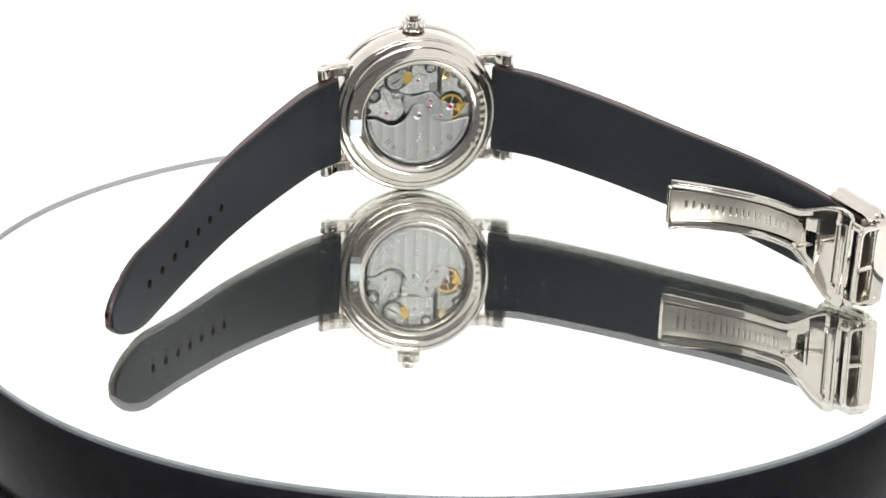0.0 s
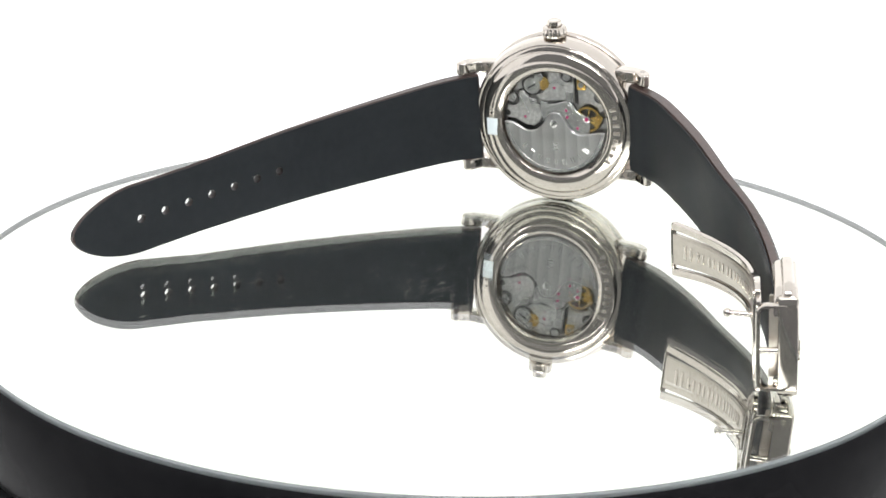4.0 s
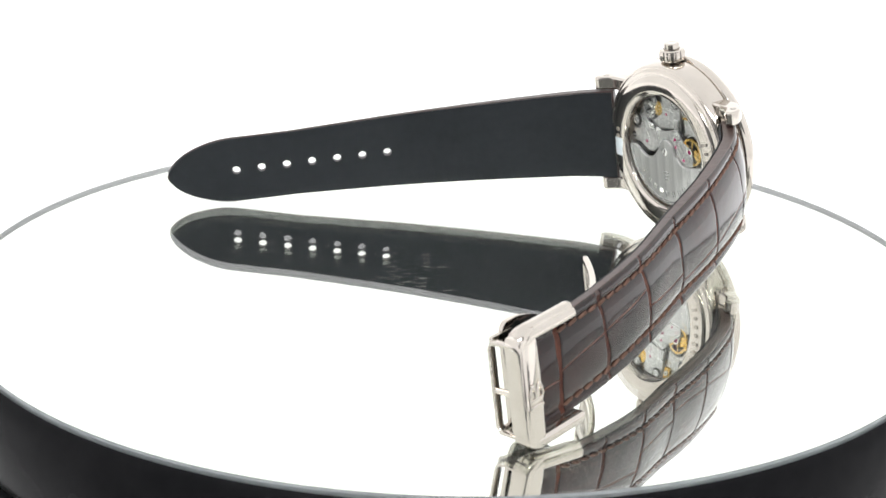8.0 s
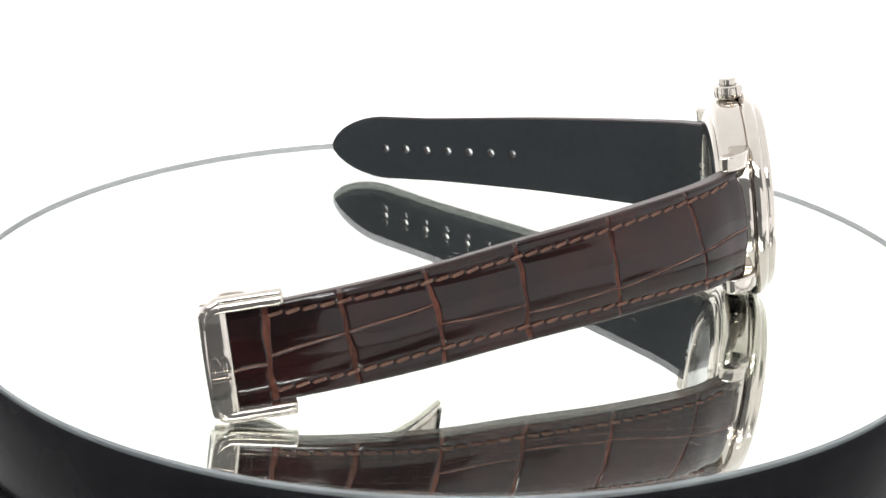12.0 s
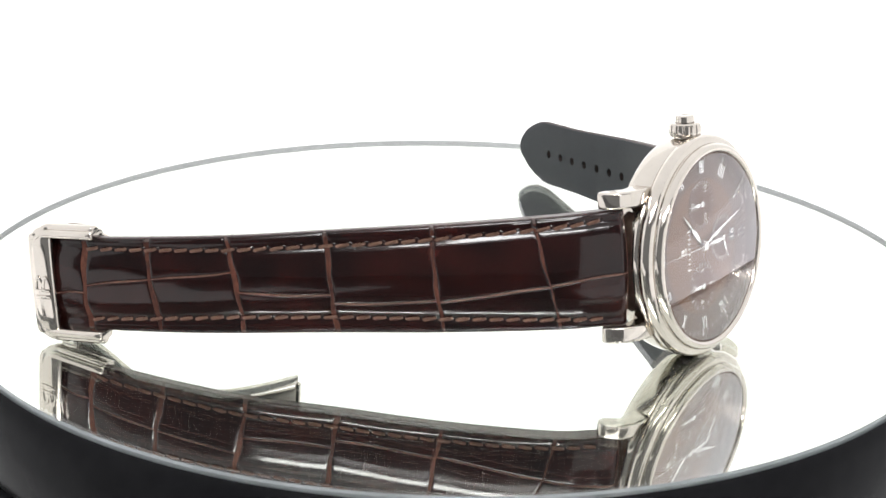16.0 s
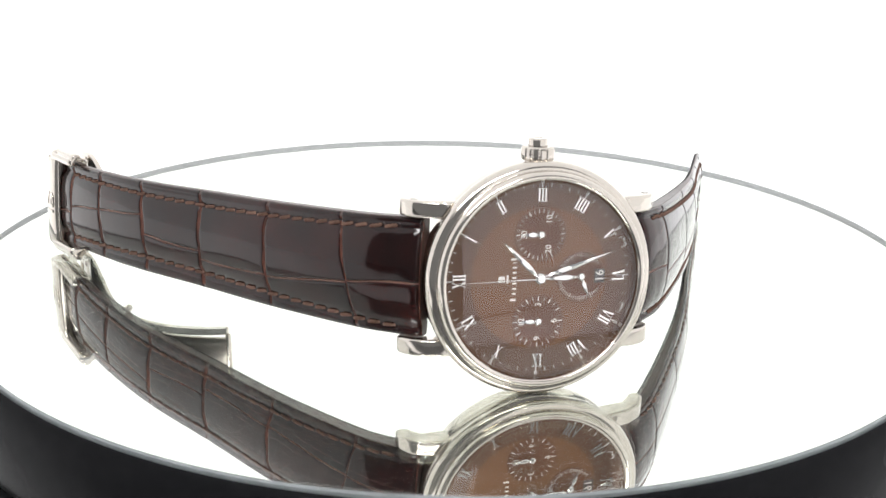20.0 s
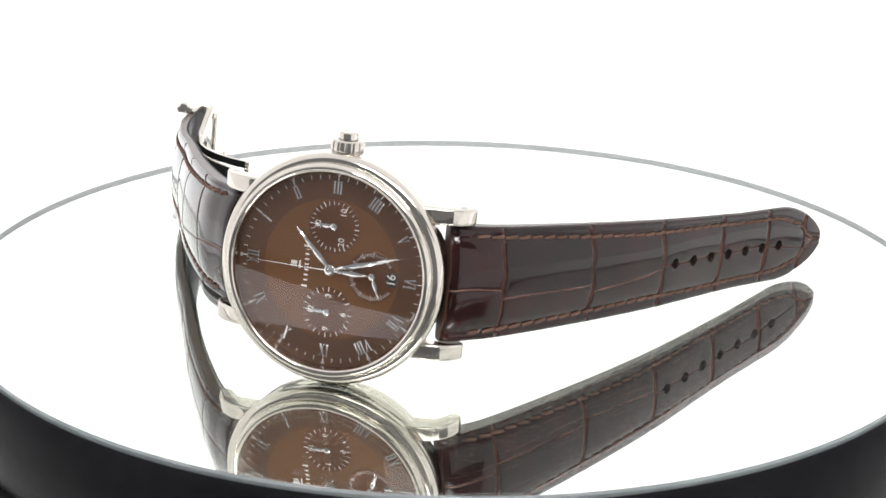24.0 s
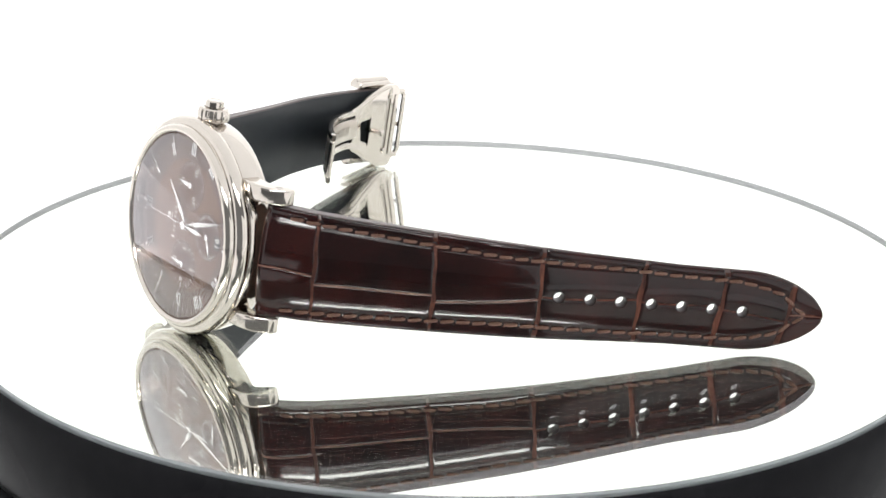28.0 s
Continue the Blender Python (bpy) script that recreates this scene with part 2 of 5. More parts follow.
def part(name, shape, mats, parent, label="", sharp=35):
    me = shape if isinstance(shape, bpy.types.Mesh) else mesh_of(name, shape, mats, sharp)
    ob = new(name, me)
    ob.parent = parent
    if parent is not None and parent in ROOTS:
        ob.location = ROOTS[parent]
    return tagged(ob, label)


ROOTS = {}


def turned(profile, seg=128, axis="y", slot=0, slots=None):
    """A profile of (radius, height) turned about an axis through the origin."""
    s = Shape()
    vs, fs, ms = [], [], []
    for r, h in profile:
        for k in range(seg):
            a = 2 * math.pi * k / seg
            c, d = r * math.cos(a), r * math.sin(a)
            vs.append((c, h, d) if axis == "y" else (c, d, h))
    for i in range(len(profile) - 1):
        for k in range(seg):
            j = (k + 1) % seg
            fs.append((i * seg + k, i * seg + j, (i + 1) * seg + j, (i + 1) * seg + k))
            ms.append(slots[i] if slots else slot)
    s.add(vs, fs)
    s.m = ms
    return s


def flowing(profile, n=4):
    """The profile with n steps between its points, along a smooth line."""
    p = [Vector(c) for c in profile]
    q = [p[0] * 2 - p[1]] + p + [p[-1] * 2 - p[-2]]
    line = []
    for i in range(1, len(q) - 2):
        for k in range(n):
            t = k / n
            v = 0.5 * (2 * q[i] + (q[i + 1] - q[i - 1]) * t + (2 * q[i - 1] - 5 * q[i] + 4 * q[i + 1] - q[i + 2]) * t * t
                       + (3 * q[i] - q[i - 1] - 3 * q[i + 1] + q[i + 2]) * t ** 3)
            line.append((v.x, v.y))
    return line + [tuple(p[-1])]


def prism(outline, h0, h1, bevel=0.0):
    """An outline (a, b) raised from h0 to h1, with its upper rim drawn in by bevel."""
    n = len(outline)
    s = Shape()
    pts = [Vector(p) for p in outline]
    area = sum(pts[i].x * pts[(i + 1) % n].y - pts[(i + 1) % n].x * pts[i].y for i in range(n))
    if area < 0:
        pts.reverse()

    def inset(d):
        res = []
        for i in range(n):
            e1, e2 = (pts[i] - pts[i - 1]).normalized(), (pts[(i + 1) % n] - pts[i]).normalized()
            n1, n2 = Vector((-e1.y, e1.x)), Vector((-e2.y, e2.x))
            b = (n1 + n2)
            k = max(0.35, b.length_squared / 2)
            res.append(pts[i] + b * (d / k))
        return res
    rings = [(pts, h0), (pts, h1 - bevel * (1 if h1 > h0 else -1))]
    if bevel:
        rings.append((inset(bevel), h1))
    vs = [(p.x, p.y, h) for ring, h in rings for p in ring]
    fs = [tuple(range(n - 1, -1, -1)), tuple(range(len(vs) - n, len(vs)))]
    for k in range(len(rings) - 1):
        for i in range(n):
            j = (i + 1) % n
            fs.append((k * n + i, k * n + j, (k + 1) * n + j, (k + 1) * n + i))
    return s.add(vs, fs)


def box(x0, x1, y0, y1, z0, z1, bevel=0.15):
    bm = bmesh.new()
    bmesh.ops.create_cube(bm, size=1)
    for v in bm.verts:
        v.co = Vector(((x0 + x1) / 2 + v.co.x * (x1 - x0), (y0 + y1) / 2 + v.co.y * (y1 - y0), (z0 + z1) / 2 + v.co.z * (z1 - z0)))
    if bevel:
        bmesh.ops.bevel(bm, geom=list(bm.edges), offset=bevel, segments=2, affect="EDGES", profile=0.6)
    return from_bm(bm)


def from_bm(bm):
    s = Shape()
    bm.verts.index_update()
    s.add([v.co[:] for v in bm.verts], [[v.index for v in f.verts] for f in bm.faces])
    bm.free()
    return s


def rounded(shape, width, segments=2, angle=30):
    """The shape with its sharp edges rounded."""
    bm = bmesh.new()
    vs = [bm.verts.new(p) for p in shape.v]
    for f in shape.f:
        bm.faces.new([vs[i] for i in f])
    bmesh.ops.recalc_face_normals(bm, faces=bm.faces)
    edges = [e for e in bm.edges if e.is_manifold and e.calc_face_angle(0) > radians(angle)]
    bmesh.ops.bevel(bm, geom=edges, offset=width, segments=segments, affect="EDGES", profile=0.6, clamp_overlap=True)
    return from_bm(bm)


def rod(p, q, r, seg=14, ball=False):
    p, q = Vector(p), Vector(q)
    d = (q - p)
    turn = d.to_track_quat("Z", "Y").to_matrix().to_4x4()
    prof = [(0.001, 0), (r * 0.8, 0), (r, r * 0.2), (r, d.length - r * 0.2), (r * 0.8, d.length), (0.001, d.length)]
    if ball:
        prof = prof[:4] + [(r * 0.95, d.length), (r * 1.5, d.length + r * 0.5), (r * 1.6, d.length + r * 1.2), (r * 1.2, d.length + r * 2.2), (0.001, d.length + r * 2.6)]
    return turned(prof, seg, "z").move(Matrix.Translation(p) @ turn)


def circle(r, n=32, cx=0.0, cy=0.0, a0=0.0):
    return [(cx + r * math.cos(a0 + 2 * math.pi * k / n), cy + r * math.sin(a0 + 2 * math.pi * k / n)) for k in range(n)]


# (right, twelve, out) of the dial and (right, crown, out) of the back, in the watch's space
FACE = Matrix(((0, -1, 0, 0), (0, 0, -1, 0), (1, 0, 0, 0), (0, 0, 0, 1)))
ASIDE = Matrix.Translation((-0.4, 0, 0.2))     # the back is set a little off the dial's centre
BACK = ASIDE @ Matrix(((-1, 0, 0, 0), (0, 0, 1, 0), (0, 1, 0, 0), (0, 0, 0, 1)))


def letters(text, size, height=0.03, align="CENTER"):
    """Built-in font characters as a shape in the plane of (right, up), in mm."""
    cu = bpy.data.curves.new("characters", "FONT")
    cu.body, cu.size, cu.extrude, cu.align_x, cu.align_y = text, size, height, align, "CENTER"
    cu.resolution_u = 3
    tmp = new("characters", cu)
    bpy.context.view_layer.update()
    me = bpy.data.meshes.new_from_object(tmp.evaluated_get(bpy.context.evaluated_depsgraph_get()))
    s = Shape().add([v.co[:] for v in me.vertices], [tuple(p.vertices) for p in me.polygons])
    bpy.data.objects.remove(tmp)
    bpy.data.curves.remove(cu)
    bpy.data.meshes.remove(me)
    return s


# ---- the setting: table and light tent ----
def sheet(name, corners, mat, thick, label, kind="structure"):
    """A flat panel through four corners (metres), thickened away from the scene's middle."""
    c = [Vector(p) for p in corners]
    n = (c[1] - c[0]).cross(c[3] - c[0]).normalized()
    mid = sum(c, Vector()) / 4
    if n.dot(mid - Vector((0, 0, 0.1))) < 0:
        n = -n
    vs = [p * 1000 for p in c] + [(p + n * thick) * 1000 for p in c]
    s = Shape().add(vs, [(0, 1, 2, 3), (7, 6, 5, 4)] + [(i, (i + 1) % 4, (i + 1) % 4 + 4, i + 4) for i in range(4)])
    return tagged(part(name, s, mat, None), label, "table" if mat is TABLE else "light tent", kind=kind)


W2, D0, D1, Z0, Z1 = 0.60, -0.42, 0.62, -0.062, 0.52
sheet("table_top", [(-1.2, -0.75, Z0), (1.2, -0.75, Z0), (1.2, 1.0, Z0), (-1.2, 1.0, Z0)], TABLE, 0.03, "plain dark grey table top under the turntable")
sheet("wall_back", [(-W2, D1, Z0), (W2, D1, Z0), (W2, D1, Z1), (-W2, D1, Z1)], CLOTH_BACK, 0.004, "glowing white cloth back of a light tent")
sheet("wall_left", [(-W2, D0, Z0), (-W2, D1, Z0), (-W2, D1, Z1), (-W2, D0, Z1)], CLOTH, 0.004, "glowing white cloth side of a light tent")
sheet("wall_right", [(W2, D0, Z0), (W2, D1, Z0), (W2, D1, Z1), (W2, D0, Z1)], CLOTH, 0.004, "glowing white cloth side of a light tent")
sheet("ceiling", [(-W2, D0, Z1), (W2, D0, Z1), (W2, D1, Z1), (-W2, D1, Z1)], CLOTH, 0.004, "glowing white cloth roof of a light tent")
# the floor glows in place of light falling on its cloth
sheet("tent_floor", [(-W2, -0.12, -0.0575), (W2, -0.12, -0.0575), (W2, D1, -0.0575), (-W2, D1, -0.0575)], CLOTH_BACK, 0.004, "glowing white cloth floor of a light tent")

# unseen lamp inferred from the strap's white highlights; place and strength tuned to them
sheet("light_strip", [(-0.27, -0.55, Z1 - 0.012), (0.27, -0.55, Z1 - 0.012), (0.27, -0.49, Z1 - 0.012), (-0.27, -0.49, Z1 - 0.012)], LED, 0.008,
      "unseen bright light strip, inferred from the strap's highlights")
# the front is open; low panel, canopy and short valance are unseen additions
FX, FY = 0.32, -0.60
# low glowing panel, added to brighten the reflections in the strap's tip
sheet("wall_front_right", [(0.17, D0, Z0), (W2, D0, Z0), (W2, D0, 0.22), (0.17, D0, 0.22)], CLOTH, 0.004, "added glowing white panel, unseen, brightening the strap's tip")
# narrower canopy and valance, made up to carry the light strip
sheet("canopy", [(-FX, FY, Z1), (FX, FY, Z1), (FX, D0, Z1), (-FX, D0, Z1)], CLOTH, 0.004, "added glowing white canopy, unseen, over the light strip")
sheet("valance", [(-FX, FY, 0.44), (FX, FY, 0.44), (FX, FY, Z1), (-FX, FY, Z1)], CLOTH, 0.004, "added glowing white valance, unseen, before the light strip")
# unseen glowing strips, added for pale reflections in the clasp
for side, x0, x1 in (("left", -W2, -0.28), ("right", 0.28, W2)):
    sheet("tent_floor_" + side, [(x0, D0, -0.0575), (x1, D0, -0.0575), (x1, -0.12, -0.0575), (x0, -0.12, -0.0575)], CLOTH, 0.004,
          "added glowing floor strip, unseen, for pale reflections")
# unseen glowing panels, sized to the pale bands reflected in dial and leather
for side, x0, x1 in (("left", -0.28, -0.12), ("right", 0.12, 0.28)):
    sheet("tent_flap_" + side, [(x0, -0.39, -0.0575), (x1, -0.39, -0.0575), (x1, -0.16, -0.0575), (x0, -0.16, -0.0575)], CLOTH, 0.004, "added glowing panel on the table, unseen, for pale reflections")


# ---- turntable ----
def build_turntable():
    root = tagged(new("turntable"), "round black motor turntable with a mirror top", "turntable")
    root.location = (0, 0, -0.0575)
    ROOTS[root] = (0, 0, 0.0575)
    part("mirror", turned([(0.01, -0.92), (104.23, -0.92), (104.23, -1.4), (0.01, -1.4)], 192, "z"), MIRROR, root, "silvered layer under clear glass")
    top = part("glass_plate", turned([(0.01, 0.0), (103.62, 0.0), (103.82, 0.0), (104.43, -0.12)], 192, "z"), GLASS_TOP, root, "clear dusty glass with fine scratches")
    top.visible_shadow = False
    rnd = random.Random(9)
    marks = Shape()
    for k in range(150):
        near = k < 50
        x, y = (rnd.gauss(-1, 8), rnd.gauss(9, 7)) if near else (rnd.uniform(-75, 75), rnd.uniform(-75, 75))
        a, L = rnd.gauss(1.3, 0.5), rnd.uniform(0.2, 2.4) if k % 3 else rnd.uniform(0.05, 0.12)
        w = rnd.uniform(0.008, 0.02) if k % 3 else 0.03
        marks.join(box(-L / 2, L / 2, -w, w, 0.0, 0.01, 0).move(Matrix.Translation((x, y, 0.004)) @ Matrix.Rotation(a, 4, "Z")))
    tagged(part("scratches", marks, PRINT, root, "fine pale scratches and dust"), kind="stuff")
    part("glass_edge", turned([(104.43, -0.12), (104.83, -0.5), (104.83, -3.2), (104.33, -3.2)], 192, "z"), GLASS_EDGE, root, "greenish ground glass edge")
    part("rim", turned([(104.95, -3.2), (104.97, -1.4), (105.05, -1.1), (105.25, -1.0), (105.7, -1.3), (106.3, -2.3), (106.9, -3.8), (108.0, -17.0),
                        (107.7, -17.6)], 192, "z"), RIM, root, "glossy black plastic rim")
    part("shadow_gap", turned([(107.15, -17.5), (107.15, -18.9)], 192, "z"), GROOVE, root)
    part("base", turned([(107.25, -18.7), (108.66, -18.8), (109.07, -19.4), (111.08, -50.0), (110.48, -57.0), (90, -57.4)], 192, "z"), BLACK, root, "black plastic base drum")
    return root


turntable = build_turntable()


# ---- the watch ----
watch = tagged(new("wristwatch"), "white gold wristwatch, brown dial and alligator strap, standing on edge", "watch")
ROOTS[watch] = tuple(-c * MM for c in FOOT)


def build_case():
    part("bezel", turned(flowing([(18.05, -0.9), (18.1, -2.2), (18.35, -2.7), (18.85, -2.85), (19.35, -2.62), (19.68, -2.05), (19.74, -1.5), (19.8, -1.38), (20.0, -1.34),
                          (20.5, -1.22), (21.0, -0.85), (21.3, -0.2), (21.35, 0.45), (21.15, 1.1), (20.8, 1.42), (20.4, 1.5)]), 288), GOLD, watch,
         "polished double-stepped white gold bezel")
    part("case_band", turned(flowing([(20.3, 1.4), (20.75, 1.75), (20.85, 2.8), (20.75, 4.4), (20.5, 5.7), (20.2, 6.5), (19.85, 6.9), (19.2, 7.0)]), 240), GOLD, watch, "polished white gold case band")
    part("case_back", turned(flowing([(19.3, 6.8), (19.35, 7.0), (19.0, 7.2), (18.3, 7.35), (18.1, 7.4), (17.95, 7.65), (17.4, 7.98), (16.4, 8.27), (15.2, 8.45), (14.5, 8.45), (14.0, 8.3),
                              (13.6, 8.1), (13.55, 7.8), (13.4, 7.6), (13.4, 6.4)], 3), 240).move(ASIDE), GOLD, watch, "polished white gold ring round the glass back")
    g = part("crystal", turned([(18.05, -2.1)] + [(17.8 * math.sin(q), -2.45 - 0.95 * math.cos(q) ** 2) for q in np.linspace(math.pi / 2, 0.0006, 14)], 128), SAPPHIRE, watch, "clear domed sapphire glass")
    g.visible_shadow = False
    g = part("back_glass", turned([(13.55, 8.0), (13.3, 8.08), (13.0, 8.1), (12.9, 8.1), (0.01, 8.1)], 96).move(ASIDE), COATED, watch, "clear sapphire glass in the case back")
    g.visible_shadow = False
    # lugs with a side screw and a small mark
    outline = [(13.0, 1.5), (17.0, 1.35), (20.0, 1.9), (22.4, 3.2), (23.7, 4.8), (24.35, 6.3), (24.2, 7.5), (23.3, 8.0), (22.1, 7.7), (20.9, 6.4), (19.8, 5.5), (16.0, 5.3), (13.0, 5.3)]
    lug = rounded(prism(outline, 11.0, 14.1), 0.6, 5, 55)
    for sx in (1, -1):
        for sz in (1, -1):
            s = Shape().add(lug.v, lug.f).move(Matrix.Diagonal((sx, 1, sz, 1)))
            o = part("lug", s, GOLD, watch)
            part("screw", turned([(0.01, -0.02), (0.42, -0.02), (0.46, 0.04), (0.62, 0.05), (0.66, -0.2)], 20, "z").move(
                Matrix.Translation((sx * 22.2, 5.3, sz * 14.1)) @ pose(0, 0, 0, 0 if sz > 0 else 180)), GOLD_DEEP, o)
            part("mark", turned([(0.01, 0.03), (0.75, 0.03), (0.85, 0.1), (0.95, 0.0)], 20, "z").move(
                Matrix.Translation((sx * 17.6, 5.36, sz * 12.5)) @ pose(0, 0, 0, -90)), GOLD_DEEP, o)
    # crown with flutes, and the pusher in it
    stem = turned([(1.9, 19.2), (1.9, 20.7), (2.3, 20.8), (2.3, 21.05)], 32, "z")
    fl = Shape()
    seg, n = 288, 14
    rings = [(2.1, 20.95, 0), (2.75, 21.0, 0), (2.95, 21.2, 1), (3.05, 21.7, 1), (3.05, 22.8, 1), (2.9, 23.3, 0.6), (2.6, 23.55, 0), (1.9, 23.65, 0)]
    vs = []
    for r, h, dep in rings:
        for k in range(seg):
            a = 2 * math.pi * k / seg
            rr = r - dep * 0.2 * max(0.0, math.cos(a * n)) ** 4
            vs.append((rr * math.cos(a), rr * math.sin(a), h))
    fl.add(vs, [(i * seg + k, i * seg + (k + 1) % seg, (i + 1) * seg + (k + 1) % seg, (i + 1) * seg + k) for i in range(len(rings) - 1) for k in range(seg)])
    up = Matrix.Translation((0, 3.1, 0))
    part("stem_tube", stem.move(up), GOLD, watch)
    crown = part("crown", fl.move(up), GOLD, watch, "fluted polished crown", 28)
    part("pusher", turned([(1.8, 23.4), (1.82, 24.75), (1.65, 24.95), (1.2, 25.0), (1.15, 24.94), (0.9, 24.9), (0.01, 24.9)], 40, "z").move(up), GOLD, crown, "round push piece in the crown")
    # clear film left on the back, and the raised marks round the ring
    film = Shape()
    prof = [(13.9, 8.36), (14.6, 8.52), (15.6, 8.46), (16.7, 8.24)]
    film.add([(x, y + k, z) for x, y in prof for k in (0.0, 0.06) for z in (-3.5, 0.8)],
             [(0, 1, 3, 2), (12, 14, 15, 13)] + [f for i in range(3) for f in ((4 * i, 4 * i + 4, 4 * i + 5, 4 * i + 1), (4 * i + 2, 4 * i + 3, 4 * i + 7, 4 * i + 6),
                                                                    (4 * i, 4 * i + 2, 4 * i + 6, 4 * i + 4), (4 * i + 1, 4 * i + 5, 4 * i + 7, 4 * i + 3))])
    part("protective_film", film, STICKER, watch, "pale scrap of protective film")
    heights = (1.7, 1.0, 1.6, 1.6, 1.0, 1.0, 1.0, 1.5)
    for k, h in enumerate(heights):
        a = radians(18 - 7.2 * k)
        b = box(-h / 2, h / 2, -0.4, 0.4, 8.0, 8.62, 0.12).move(BACK @ Matrix.Rotation(a, 4, "Z") @ Matrix.Translation((15.9, 0, 0)))
        part("engraved_bar", b, GOLD_SATIN, watch)
    for k in range(2):
        a = radians(176 - 6 * k)
        b = box(-0.5, 0.5, -0.35, 0.35, 8.0, 8.62, 0.12).move(BACK @ Matrix.Rotation(a, 4, "Z") @ Matrix.Translation((15.9, 0, 0)))
        part("engraved_bar", b, GOLD_SATIN, watch)


def strokes(text, h):
    """A Roman numeral from slab-serif strokes, height h, as shape in (right, up)."""
    s = Shape()
    thick, thin, ser = h * 0.15, h * 0.07, h * 0.06
    glyph_w = {"I": h * 0.27, "V": h * 0.62, "X": h * 0.62}
    x = -sum(glyph_w[c] for c in text) / 2

    def bar(x0, x1, w):
        s.join(prism([(x0 - w / 2, -h / 2), (x0 + w / 2, -h / 2), (x1 + w / 2, h / 2), (x1 - w / 2, h / 2)], 0.0, 0.28, 0.04))

    def serif(cx, y, w):
        s.join(prism([(cx - w / 2, y - ser / 2), (cx + w / 2, y - ser / 2), (cx + w / 2, y + ser / 2), (cx - w / 2, y + ser / 2)], 0.0, 0.22))
    for c in text:
        w = glyph_w[c]
        m = x + w / 2
        if c == "I":
            bar(m, m, thick)
            serif(m, h / 2, w * 0.96)
            serif(m, -h / 2, w * 0.96)
        elif c == "V":
            bar(m, m - w * 0.30, thick)
            bar(m, m + w * 0.30, thin)
            serif(m - w * 0.3, h / 2, w * 0.34)
            serif(m + w * 0.3, h / 2, w * 0.34)
        else:
            bar(m + w * 0.26, m - w * 0.26, thick)
            bar(m - w * 0.26, m + w * 0.26, thin)
            for q in (-1, 1):
                serif(m + q * w * 0.27, h / 2, w * 0.34)
                serif(m + q * w * 0.27, -h / 2, w * 0.34)
        x += w
    return s


def clock(r, minutes):
    a = radians(6 * minutes)
    return r * math.sin(a), r * math.cos(a)


def leaf(length, tail, width, h0, h1, at=0.45):
    """A leaf-shaped hand from -tail to length along 'up', with a raised ridge."""
    n = 22
    s = Shape()
    vs, fs = [], []
    for i in range(n + 1):
        u = i / n
        y = -tail + (length + tail) * u
        k = (u / at) if u < at else (1 - u) / (1 - at)
        w = width / 2 * (0.14 + 0.86 * (k if u >= at else 3 * k * k - 2 * k ** 3)) if width > 0.5 else width / 2 * (0.4 + 0.6 * k)
        vs += [(-w, y, h0), (0, y, h1), (w, y, h0), (0, y, h0 - 0.05)]
    for i in range(n):
        for j in range(4):
            a, b = i * 4 + j, i * 4 + (j + 1) % 4
            fs.append((a, b, b + 4, a + 4))
    fs += [(3, 2, 1, 0), (n * 4, n * 4 + 1, n * 4 + 2, n * 4 + 3)]
    return s.add(vs, fs)


